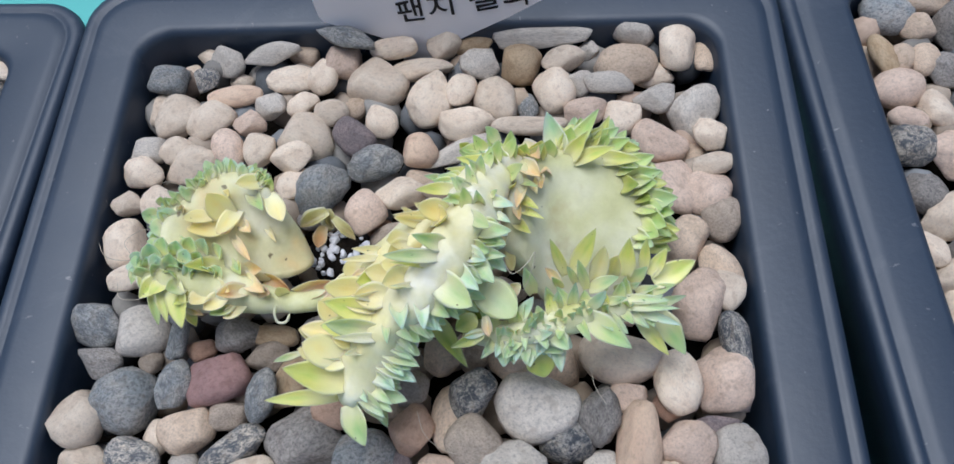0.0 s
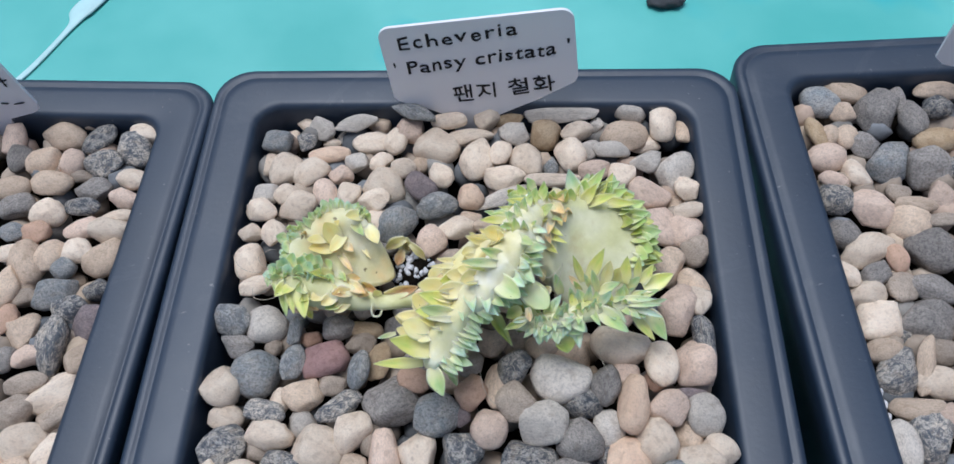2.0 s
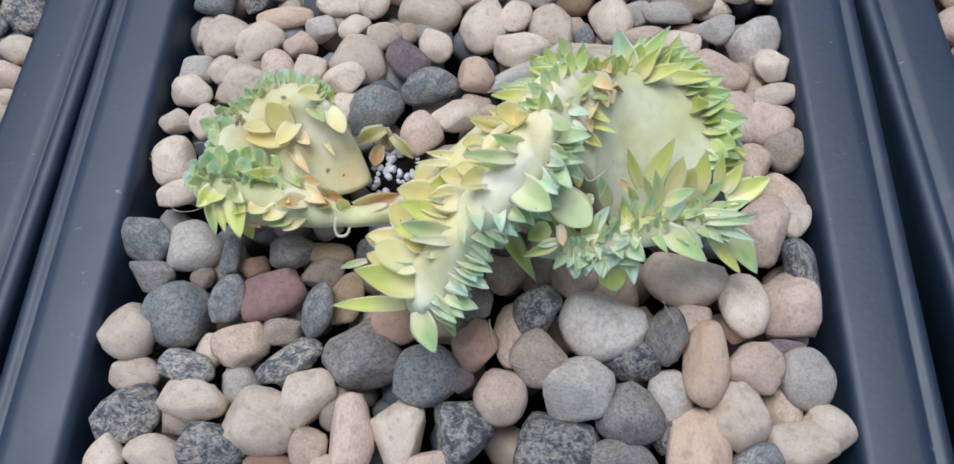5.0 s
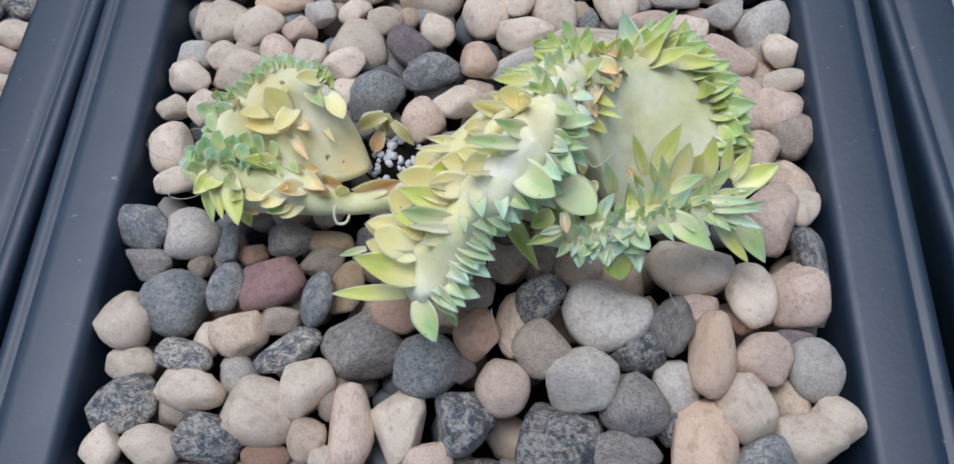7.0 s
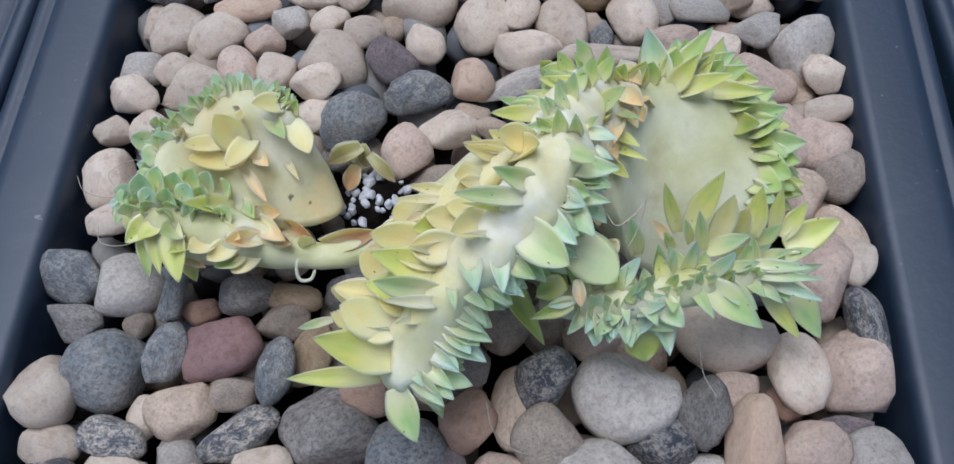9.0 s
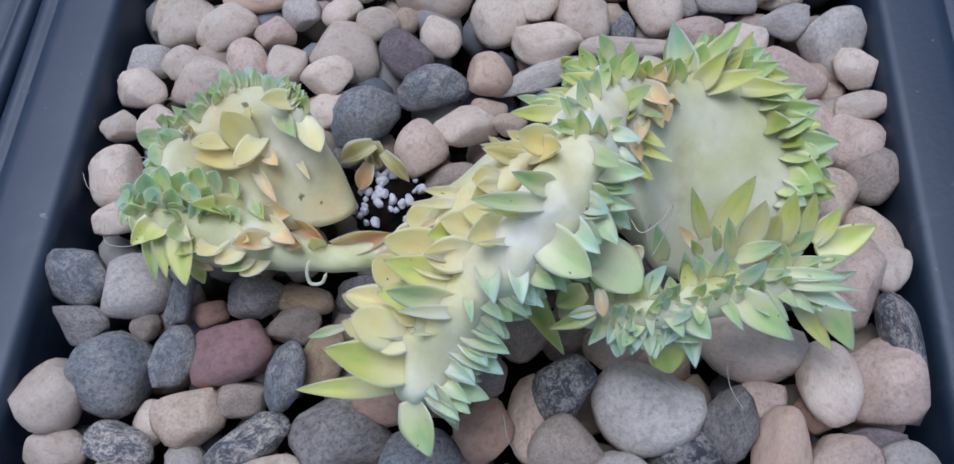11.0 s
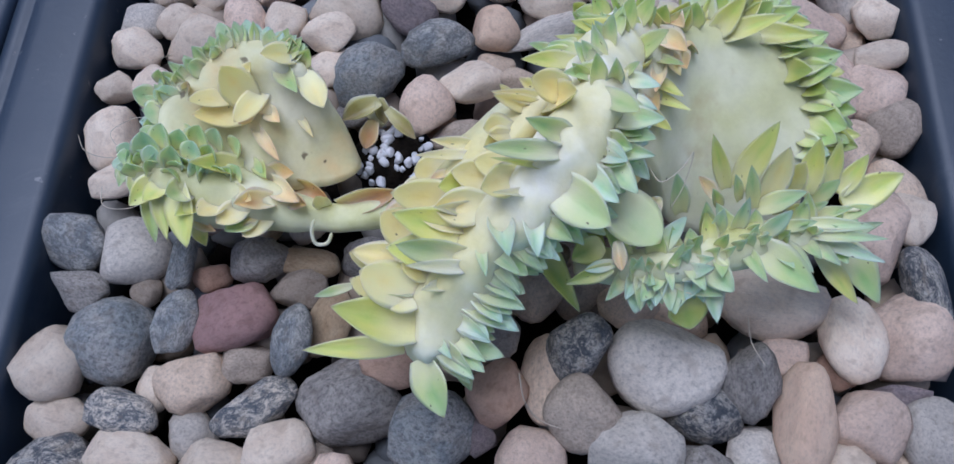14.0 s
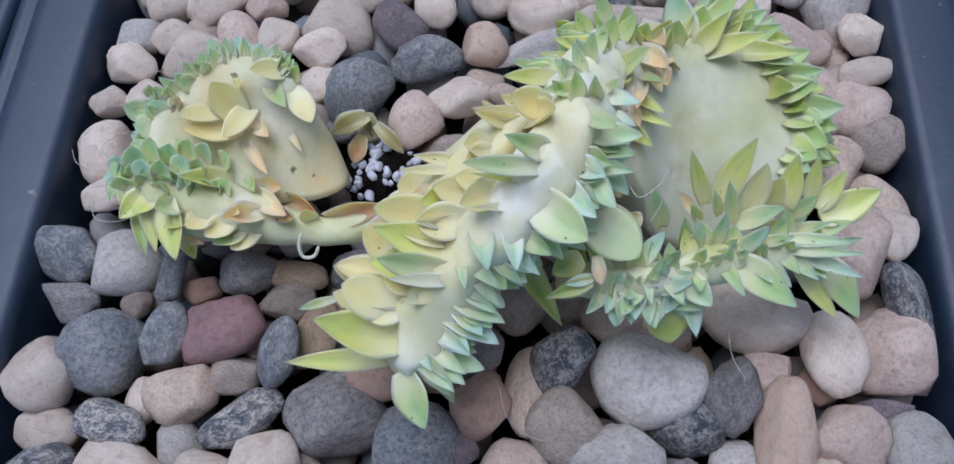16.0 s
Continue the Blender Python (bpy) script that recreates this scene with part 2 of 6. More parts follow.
def leaf_material(name, cols):
    """Succulent leaf with a waxy bloom: paler at its foot, deeper at its tip."""
    m, n, l, b = shader("leaf_" + name, 0.38, spec=0.5)
    tc = n.new("ShaderNodeTexCoord")
    sep = n.new("ShaderNodeSeparateXYZ")
    l.new(tc.outputs["Object"], sep.inputs[0])
    info = n.new("ShaderNodeObjectInfo")
    shift = n.new("ShaderNodeVectorMath")
    shift.operation = "SCALE"
    shift.inputs[0].default_value = (11.0, 29.0, 17.0)
    l.new(info.outputs["Random"], shift.inputs["Scale"])
    t = noise_node(n, l, 2.6, 4, 0.6, offset=shift.outputs[0])
    wob = n.new("ShaderNodeMath")
    wob.operation = "MULTIPLY_ADD"
    wob.inputs[1].default_value, wob.inputs[2].default_value = 0.45, -0.22
    l.new(t.outputs[0], wob.inputs[0])
    along = n.new("ShaderNodeMath")
    l.new(sep.outputs[1], along.inputs[0])
    l.new(wob.outputs[0], along.inputs[1])
    col = ramp(n, l, along.outputs[0], ((0.05, cols[0]), (0.5, cols[1]), (0.95, cols[2]))).outputs[0]
    edge = n.new("ShaderNodeMath")
    edge.operation = "ABSOLUTE"
    l.new(sep.outputs[0], edge.inputs[0])
    f = ramp(n, l, edge.outputs[0], ((0.28, (0, 0, 0)), (0.5, (0.36, 0.36, 0.36)))).outputs[0]
    col = mixed(n, l, f, col, tuple(min(0.80, c * 0.62 + k) for c, k in zip(cols[1], (0.28, 0.27, 0.11))))
    f = ramp(n, l, sep.outputs[1], ((0.95, (0, 0, 0)), (0.99, (0.7, 0.7, 0.7)))).outputs[0]
    col = mixed(n, l, f, col, (0.34, 0.24, 0.13))
    f = ramp(n, l, sep.outputs[1], ((0.12, (0.95, 0.95, 0.95)), (0.55, (0, 0, 0)))).outputs[0]
    col = mixed(n, l, f, col, tuple(0.6 * c + 0.4 * k for c, k in zip(cols[0], (0.78, 0.77, 0.52))))
    heart = n.new("ShaderNodeMath")
    heart.operation = "MULTIPLY_ADD"
    heart.inputs[1].default_value = 0.5
    l.new(t.outputs[0], heart.inputs[0])
    l.new(edge.outputs[0], heart.inputs[2])
    f = ramp(n, l, heart.outputs[0], ((0.24, (0.62, 0.62, 0.62)), (0.44, (0, 0, 0)))).outputs[0]
    g = ramp(n, l, sep.outputs[1], ((0.3, (0, 0, 0)), (0.6, (1, 1, 1)), (0.85, (0.3, 0.3, 0.3)))).outputs[0]
    f = mixed(n, l, 1.0, f, g, "MULTIPLY")
    green = cols[2][1] > cols[2][0]
    col = mixed(n, l, f, col, tuple(c * k for c, k in zip(cols[2], (0.72, 0.88, 0.76) if green else (0.94, 0.92, 0.84))))
    patch = noise_node(n, l, 5.0, 5, 0.7, offset=shift.outputs[0])
    f = ramp(n, l, patch.outputs[0], ((0.45, (0, 0, 0)), (0.75, (0.25, 0.25, 0.25)))).outputs[0]
    bloom = tuple(min(0.75, c * 0.7 + k) for c, k in zip(cols[1], (0.22, 0.22, 0.16)))
    col = mixed(n, l, f, col, bloom)
    grit = noise_node(n, l, 8.0, 1, 0.4, offset=shift.outputs[0])
    f = ramp(n, l, grit.outputs[0], ((0.77, (0, 0, 0)), (0.79, (0.9, 0.9, 0.9)))).outputs[0]
    col = mixed(n, l, f, col, (0.06, 0.05, 0.035))
    hsv = n.new("ShaderNodeHueSaturation")
    val = n.new("ShaderNodeMapRange")
    val.inputs["To Min"].default_value, val.inputs["To Max"].default_value = 0.98, 1.22
    l.new(info.outputs["Random"], val.inputs["Value"])
    hsv.inputs["Saturation"].default_value = 1.2
    l.new(val.outputs[0], hsv.inputs["Value"])
    l.new(col, hsv.inputs["Color"])
    l.new(hsv.outputs[0], b.inputs["Base Color"])
    b.inputs["Subsurface Weight"].default_value = 0.6
    b.inputs["Subsurface Radius"].default_value = (1.0, 1.0, 0.5)
    b.inputs["Subsurface Scale"].default_value = 0.001
    bump(n, l, b, patch.outputs[0], 0.3, 0.0002)
    return m


LEAF = {k: leaf_material(k, [(r * 1.06, g, b * 0.96) for r, g, b in v]) for k, v in LEAF_COLOURS.items()}


def flesh_material(name, a, b_col, c, patches=75.0, shift=(0.0, 0.0, 0.0)):
    """Pale fleshy stem tissue with whitish corky patches."""
    m, n, l, b = shader("flesh_" + name, 0.55, spec=0.3)
    move = n.new("ShaderNodeCombineXYZ")
    for i in range(3):
        move.inputs[i].default_value = shift[i]
    t = noise_node(n, l, patches, 4, 0.55, offset=move.outputs[0])
    fine = noise_node(n, l, 420.0, 5, 0.7)
    col = ramp(n, l, t.outputs[0], ((0.36, a), (0.5, b_col), (0.66, c))).outputs[0]
    tone = ramp(n, l, fine.outputs[0], ((0.3, (0.85, 0.85, 0.8)), (0.6, (1.04, 1.04, 1.04)))).outputs[0]
    col = mixed(n, l, 0.6, col, tone, "MULTIPLY")
    dirt = noise_node(n, l, 520.0, 2, 0.4)
    f = ramp(n, l, dirt.outputs[0], ((0.73, (0, 0, 0)), (0.76, (0.8, 0.8, 0.8)))).outputs[0]
    col = mixed(n, l, f, col, (0.12, 0.09, 0.05))
    blush = noise_node(n, l, 140.0, 4, 0.6)
    f = ramp(n, l, blush.outputs[0], ((0.6, (0, 0, 0)), (0.72, (0.5, 0.5, 0.5)))).outputs[0]
    l.new(mixed(n, l, f, col, (0.52, 0.42, 0.2)), b.inputs["Base Color"])
    b.inputs["Subsurface Weight"].default_value = 0.6
    b.inputs["Subsurface Radius"].default_value = (1.0, 1.0, 0.85)
    b.inputs["Subsurface Scale"].default_value = 0.0015
    bump(n, l, b, fine.outputs[0], 0.3, 0.0004)
    return m


FLESH = {
    "fan": flesh_material("fan", (0.49, 0.47, 0.20), (0.66, 0.65, 0.37), (0.84, 0.82, 0.69), 40.0, (-0.006, 0.013, 0.0)),
    "ridge": flesh_material("ridge", (0.78, 0.72, 0.38), (0.83, 0.78, 0.52), (0.90, 0.87, 0.75), 120.0),
    "flank": flesh_material("flank", (0.78, 0.70, 0.33), (0.81, 0.74, 0.40), (0.84, 0.78, 0.52)),
    "stem": flesh_material("stem", (0.60, 0.59, 0.26), (0.70, 0.69, 0.40), (0.80, 0.78, 0.56), 130.0),
    "cup": flesh_material("cup", (0.74, 0.61, 0.32), (0.71, 0.68, 0.41), (0.80, 0.78, 0.60), 110.0),
}


def plain(name, col, rough=0.6, spec=0.4, vary=0.12, scale=40.0):
    m, n, l, b = shader(name, rough, spec=spec)
    t = noise_node(n, l, scale, 4, 0.6)
    lo, hi = tuple(c * (1 - vary) for c in col), tuple(min(1, c * (1 + vary)) for c in col)
    l.new(ramp(n, l, t.outputs[0], ((0.3, lo), (0.7, hi))).outputs[0], b.inputs["Base Color"])
    return m


PLASTIC, SOIL, GROUND = plastic_material(), soil_material(), ground_material()
CARD = plain("white_card", (0.80, 0.79, 0.82), 0.45, 0.4, 0.03, 30.0)
INK = plain("black_ink", (0.012, 0.012, 0.016), 0.6, 0.3, 0.2, 200.0)
PERLITE = plain("perlite", (0.62, 0.62, 0.64), 0.9, 0.2, 0.15, 900.0)
HAIR = plain("pale_hair", (0.60, 0.52, 0.40), 0.6, 0.3, 0.1, 300.0)
STRAP = plain("white_strap", (0.46, 0.68, 0.68), 0.5, 0.4, 0.1, 60.0)
DEBRIS = plain("dark_debris", (0.05, 0.055, 0.06), 0.8, 0.3, 0.3, 200.0)

BARK = plain("dry_root", (0.14, 0.10, 0.065), 0.85, 0.2, 0.6, 700.0)

MM = 0.001


# ---- mesh helpers ----
def mesh_from(bm, name, smooth=True):
    me = bpy.data.meshes.new(name)
    bm.normal_update()
    bm.to_mesh(me)
    bm.free()
    if smooth:
        me.polygons.foreach_set("use_smooth", [True] * len(me.polygons))
    return me


def part(name, bm, material, parent=None, label="", smooth=True):
    me = mesh_from(bm, name, smooth)
    me.materials.append(material)
    ob = new(name, me)
    ob.parent = parent
    if label:
        ob["label"] = label
    return ob


def spline(points, count):
    """Catmull-Rom through points of any dimension."""
    p = np.array([points[0], *points, points[-1]], float)
    p[0], p[-1] = 2 * p[1] - p[2], 2 * p[-2] - p[-3]
    out = []
    segs = len(points) - 1
    for i in range(count):
        u = i / (count - 1) * segs
        k = min(int(u), segs - 1)
        t = u - k
        a, b, c, d = p[k:k + 4]
        out.append(0.5 * (2 * b + (c - a) * t + (2 * a - 5 * b + 4 * c - d) * t * t + (3 * b - a - 3 * c + d) * t ** 3))
    return np.array(out)


def skin(bm, rings, close_ends=True):
    vs = [[bm.verts.new(v) for v in ring] for ring in rings]
    n = len(vs[0])
    for a, b in zip(vs, vs[1:]):
        for j in range(n):
            bm.faces.new((a[j], a[(j + 1) % n], b[(j + 1) % n], b[j]))
    if close_ends:
        bm.faces.new(vs[0][::-1])
        bm.faces.new(vs[-1])
    return bm


def tube(points, radii, seg=16, count=40, flat=0.0, rough=0.0, down=0.0):
    """A fleshy rod along points (mm); radii rows of (half width, half height); rough: surface unevenness in mm."""
    c = spline(points, count)
    r = spline([(*x,) for x in radii], count)
    bm = bmesh.new()
    rings = []
    for i in range(count):
        t = Vector(c[min(i + 1, count - 1)] - c[max(i - 1, 0)]).normalized()
        side = t.cross(Vector((0, 0, 1)))
        if side.length < 0.1:
            side = Vector((1, 0, 0))
        side.normalize()
        up = side.cross(t)
        end = 1.0
        e = min(i, count - 1 - i) / (count * 0.08)
        if e < 1:
            end = max(0.05, math.sqrt(max(0.0, 1 - (1 - e) ** 2)))
        ring = []
        for j in range(seg):
            a = 2 * math.pi * j / seg
            x, z = math.cos(a), math.sin(a)
            if z > 0 and flat:
                z = z ** (1 + flat) if z < 0.3 else z * (1 - flat * 0.25)
            p = Vector(c[i]) + side * (x * r[i][0] * end) + up * (z * r[i][1] * end) - Vector((0, 0, down))
            if rough:
                p += Vector(noise.noise_vector(p * 0.35)) * rough
            ring.append(p * MM)
        rings.append(ring)
    skin(bm, rings)
    bmesh.ops.recalc_face_normals(bm, faces=bm.faces)
    return bm


def sheet(crest, foot, thick, bulge=(0, 0, 0), nu=36, nv=14, rough=0.3):
    """A thick fan between a crest line and a foot line (mm)."""
    a, b = spline(crest, nu), spline(foot, nu)
    bl = np.array(bulge, float)
    mid = np.zeros((nu, nv, 3))
    for i in range(nu):
        for j in range(nv):
            v = j / (nv - 1)
            mid[i, j] = a[i] * (1 - v) + b[i] * v + bl * math.sin(math.pi * v) * math.sin(math.pi * (0.1 + 0.8 * i / (nu - 1)))
    du, dv = np.gradient(mid, axis=0), np.gradient(mid, axis=1)
    nor = np.cross(du, dv)
    nor /= np.maximum(np.linalg.norm(nor, axis=2, keepdims=True), 1e-6)
    bm = bmesh.new()
    top, bot = {}, {}
    for i in range(nu):
        for j in range(nv):
            edge = min(i, nu - 1 - i, j * 1.6) / 4
            h = thick * 0.5 * math.sqrt(max(0.02, 1 - (1 - min(1, edge)) ** 2)) * (0.75 + 0.5 * j / (nv - 1))
            p = mid[i, j]
            d = np.array(noise.noise_vector(Vector(p * 0.22))) * rough
            top[i, j] = bm.verts.new((p + nor[i, j] * h + d) * MM)
            bot[i, j] = bm.verts.new((p - nor[i, j] * h + d) * MM)
    for i in range(nu - 1):
        for j in range(nv - 1):
            bm.faces.new((top[i, j], top[i + 1, j], top[i + 1, j + 1], top[i, j + 1]))
            bm.faces.new((bot[i, j], bot[i, j + 1], bot[i + 1, j + 1], bot[i + 1, j]))
    rim = [(i, 0) for i in range(nu)] + [(nu - 1, j) for j in range(1, nv)] + [(i, nv - 1) for i in range(nu - 2, -1, -1)] + [(0, j) for j in range(nv - 2, 0, -1)]
    for p, q in zip(rim, rim[1:] + rim[:1]):
        bm.faces.new((top[q], top[p], bot[p], bot[q]))
    return bm


def rounded(half_x, half_y, r, seg=8):
    pts = []
    for cx, cy, a0 in ((1, 1, 0), (-1, 1, 90), (-1, -1, 180), (1, -1, 270)):
        for k in range(seg + 1):
            a = radians(a0 + 90 * k / seg)
            pts.append((cx * (half_x - r) + r * math.cos(a), cy * (half_y - r) + r * math.sin(a)))
    return pts


# ---- ground ----
def build_ground():
    bm = bmesh.new()
    n, size = 12, 30.0
    vs = [[bm.verts.new((size * (i / n - 0.5) * 2, size * (j / n - 0.5) * 2, -0.03)) for j in range(n + 1)] for i in range(n + 1)]
    for i in range(n):
        for j in range(n):
            bm.faces.new((vs[i][j], vs[i + 1][j], vs[i + 1][j + 1], vs[i][j + 1]))
    g = part("ground", bm, GROUND, smooth=False)
    tagged(g, "faded turquoise sheet spread under the plant pots", "ground", kind="structure")


build_ground()


# ---- pots ----
POT_HALF, POT_HIGH = 62.7, 130.0


def pot_body():
    """Square pot: tapered wall, flat rim with a stepped outer lip and rounded inner edge."""
    prof = [  # half size, z, corner radius
        (55.0, 0.0, 8.0), (56.5, 0.8, 8.5), (59.6, 118.0, 8.5), (60.4, 118.6, 8.5), (61.6, 119.0, 8.8), (63.0, 120.0, 9.0), (63.3, 128.4, 9.0), (63.0, 129.4, 8.8),
        (62.2, 129.8, 8.4), (61.2, 129.8, 7.8), (60.8, 129.4, 7.6), (60.4, 129.5, 7.4), (59.8, 129.95, 7.0), (58.5, 130.0, 6.8), (53.0, 130.0, 6.4),
        (52.2, 129.8, 6.2), (51.6, 129.2, 6.0), (51.3, 128.2, 6.0), (50.6, 112.0, 6.0), (49.0, 60.0, 6.0), (48.5, 4.0, 6.0)]
    bm = bmesh.new()
    rings = []
    for h, z, r in prof:
        rings.append([Vector((x * MM, y * MM, z * MM)) for x, y in rounded(h, h, r, 8)])
    return skin(bm, rings)


def build_pot(m, label):
    pot = new("plant_pot")
    pot.matrix_world = m
    tagged(pot, label, "plant pot", "pots on the sheet")
    part("pot_wall", pot_body(), PLASTIC, pot)
    bm = bmesh.new()
    n = 30
    g = [[bm.verts.new(((i / n - 0.5) * 100.6 * MM, (j / n - 0.5) * 100.6 * MM, (115.0 + 2.2 * noise.noise(Vector((i * 0.6, j * 0.6, 3.0)))) * MM)) for j in range(n + 1)] for i in range(n + 1)]
    for i in range(n):
        for j in range(n):
            bm.faces.new((g[i][j], g[i + 1][j], g[i + 1][j + 1], g[i][j + 1]))
    part("soil", bm, SOIL, pot, "dark damp potting soil")
    return pot


M_MAIN = pose(0, 22.3 * MM, -30 * MM)
M_LEFT = pose(-127.8 * MM, 20.3 * MM, -30 * MM, 0, 0, -1.5)
M_RIGHT = pose(129.4 * MM, 33.0 * MM, -30 * MM, 0, 0, 3.2)
build_pot(M_MAIN, "square black plastic pot holding a crested succulent in gravel")
build_pot(M_LEFT, "square black plastic pot filled with gravel beside a label")
build_pot(M_RIGHT, "square black plastic pot filled with gravel standing slightly turned")

# ---- stones ----
def stone_shape(seed, cuts, lump, detail=3):
    """A pebble of about unit radius: worn round, with some broken flat faces."""
    rnd = random.Random(seed)
    bm = bmesh.new()
    bmesh.ops.create_icosphere(bm, subdivisions=detail, radius=1.0)
    planes = [(Vector((rnd.gauss(0, 1), rnd.gauss(0, 1), rnd.gauss(0, 1))).normalized(), rnd.uniform(0.62, 0.86)) for _ in range(cuts)]
    off = Vector((seed * 7.3, seed * 1.9, seed * 4.1))
    for v in bm.verts:
        p = v.co.copy()
        p *= 1 + lump * noise.noise(p * 0.9 + off) + lump * 0.35 * noise.noise(p * 2.3 + off)
        for nrm, d in planes:
            over = p.dot(nrm) - d
            if over > 0:
                p -= nrm * over * 0.9
        p *= 1 + (0.06 if cuts > 3 else 0.02) * noise.noise(p * 3.6 + off) + 0.02 * noise.noise(p * 7.5 + off)
        v.co = p
    xs = [max(abs(v.co[k]) for v in bm.verts) for k in range(3)]
    for v in bm.verts:
        v.co = Vector((v.co[k] / xs[k] for k in range(3)))
    return mesh_from(bm, "stone")


ROUND = [stone_shape(s, 3, 0.17) for s in range(1, 15)]
ROUGH = [stone_shape(s, 9, 0.28) for s in range(21, 35)]
for me in ROUND + ROUGH:
    me.materials.append(STONE["tan"])
BROKEN = {"grey", "dark", "granite", "slate", "rust", "orange", "red", "mauve", "pale", "blue"}
rng = random.Random(5)
PLACED = {}


def stone(bed, x, y, z, a, b, c, turn, kind, broken=None):
    """One pebble of a bed: centre and half axes in millimetres, turn in degrees."""
    if broken is None:
        broken = (kind in BROKEN and rng.random() < 0.75) or rng.random() < 0.28
    pool = ROUGH if broken else ROUND
    ob = new("pebble", rng.choice(pool))
    ob.parent = bed
    ob.matrix_basis = pose(x * MM, y * MM, z * MM, rng.uniform(-12, 12), rng.uniform(-12, 12), turn) @ Matrix.Diagonal((a * 1.13 * MM, b * 1.13 * MM, c * 1.1 * MM, 1))
    ob.material_slots[0].link = "OBJECT"
    ob.material_slots[0].material = STONE[kind]
    PLACED.setdefault(bed.name, []).append((x, y, max(a, b)))
    return ob


def gravel_bed(m, label, seed):
    """The deeper gravel that shows in the gaps, one joined mesh; the pebbles on top are its pieces."""
    rnd = random.Random(seed)
    src = [stone_shape(s, 4, 0.25, 2) for s in range(41, 45)]
    verts, faces, mats, total = [], [], [], 0
    kinds = ["tan", "taupe", "taupe", "grey", "pink", "dark", "slate"]
    data = []
    for me in src:
        co = np.empty(len(me.vertices) * 3)
        me.vertices.foreach_get("co", co)
        data.append((co.reshape(-1, 3), np.array([p.vertices[:] for p in me.polygons])))
    for i in range(13):
        for j in range(13):
            co, fa = data[rnd.randrange(4)]
            x, y = (-46 + 92 * i / 12 + rnd.uniform(-2, 2)), (-46 + 92 * j / 12 + rnd.uniform(-2, 2))
            r = rnd.uniform(3.6, 4.8)
            rot = np.array(Euler((rnd.uniform(0, 6), rnd.uniform(0, 6), rnd.uniform(0, 6))).to_matrix())
            q = m @ Vector((x * MM, y * MM, (122.4 + rnd.uniform(-1.2, 1.0)) * MM))
            verts.append((co * np.array([r, r * 0.85, r * 0.75])) @ rot.T * MM + np.array(q))
            faces.append(fa + total)
            mats += [rnd.randrange(len(kinds))] * len(fa)
            total += len(co)
    me = bpy.data.meshes.new("gravel_bed")
    me.from_pydata(np.concatenate(verts).tolist(), [], np.concatenate(faces).tolist())
    for k in kinds:
        me.materials.append(DEEP[k])
    me.polygons.foreach_set("material_index", mats)
    me.polygons.foreach_set("use_smooth", [True] * len(me.polygons))
    return tagged(new("gravel_bed", me), label, "gravel", "gravel in the pots", "stuff")


def deep_material(name, col):
    m, n, l, b = shader("deep_" + name, 0.8, spec=0.25)
    geo = n.new("ShaderNodeNewGeometry")
    t = noise_node(n, l, 500.0, 5, 0.7)
    c = ramp(n, l, t.outputs[0], ((0.3, tuple(v * 0.7 for v in col)), (0.7, col))).outputs[0]
    hsv = n.new("ShaderNodeHueSaturation")
    val = n.new("ShaderNodeMapRange")
    val.inputs["To Min"].default_value, val.inputs["To Max"].default_value = 0.7, 1.1
    l.new(geo.outputs["Random Per Island"], val.inputs["Value"])
    l.new(val.outputs[0], hsv.inputs["Value"])
    l.new(c, hsv.inputs["Color"])
    l.new(hsv.outputs[0], b.inputs["Base Color"])
    bump(n, l, b, t.outputs[0], 0.4, 0.0005)
    return m


DEEP = {k: deep_material(k, c) for k, c in (("tan", (0.58, 0.46, 0.34)), ("taupe", (0.46, 0.38, 0.30)), ("grey", (0.34, 0.32, 0.29)), ("pink", (0.58, 0.44, 0.34)), ("dark", (0.16, 0.17, 0.18)), ("slate", (0.26, 0.27, 0.28)))}
bed_main = gravel_bed(M_MAIN, "mixed river gravel, cream, tan, grey and red, in the pot", 11)
bed_left = gravel_bed(M_LEFT, "mixed tan and grey river gravel filling the pot", 12)
bed_right = gravel_bed(M_RIGHT, "mixed cream and grey river gravel filling the pot", 13)

stone(bed_main, -46.5, 65.9, 96.2, 3.4, 2.9, 2.4, 2, "blue")
stone(bed_main, -40.7, 72.1, 94.3, 2.7, 1.5, 1.2, -18, "cream")
stone(bed_main, -36.4, 70.0, 95.4, 3.2, 2.7, 2.2, -38, "pale")
stone(bed_main, -39.2, 65.3, 96.7, 2.5, 2.3, 1.9, -48, "granite")
stone(bed_main, -44.2, 70.1, 92.3, 1.5, 1.8, 1.2, 2, "cream")
stone(bed_main, -28.0, 70.5, 96.8, 5.3, 2.2, 1.8, 10, "pale")
stone(bed_main, -22.7, 72.5, 93.9, 2.7, 2.1, 1.7, -18, "tan")
stone(bed_main, -13.8, 71.4, 99.8, 5.2, 2.3, 1.9, -16, "slate")
stone(bed_main, -5.3, 71.2, 97.1, 4.1, 2.0, 1.7, 2, "cream")
stone(bed_main, 3.5, 72.3, 96.3, 2.9, 2.9, 2.4, 2, "cream")
stone(bed_main, -14.8, 69.2, 96.1, 3.2, 3.4, 2.6, 2, "pink")
stone(bed_main, -18.0, 65.2, 96.7, 2.6, 3.8, 2.1, 2, "cream")
stone(bed_main, -23.7, 65.5, 96.2, 4.3, 3.2, 2.6, 7, "cream")
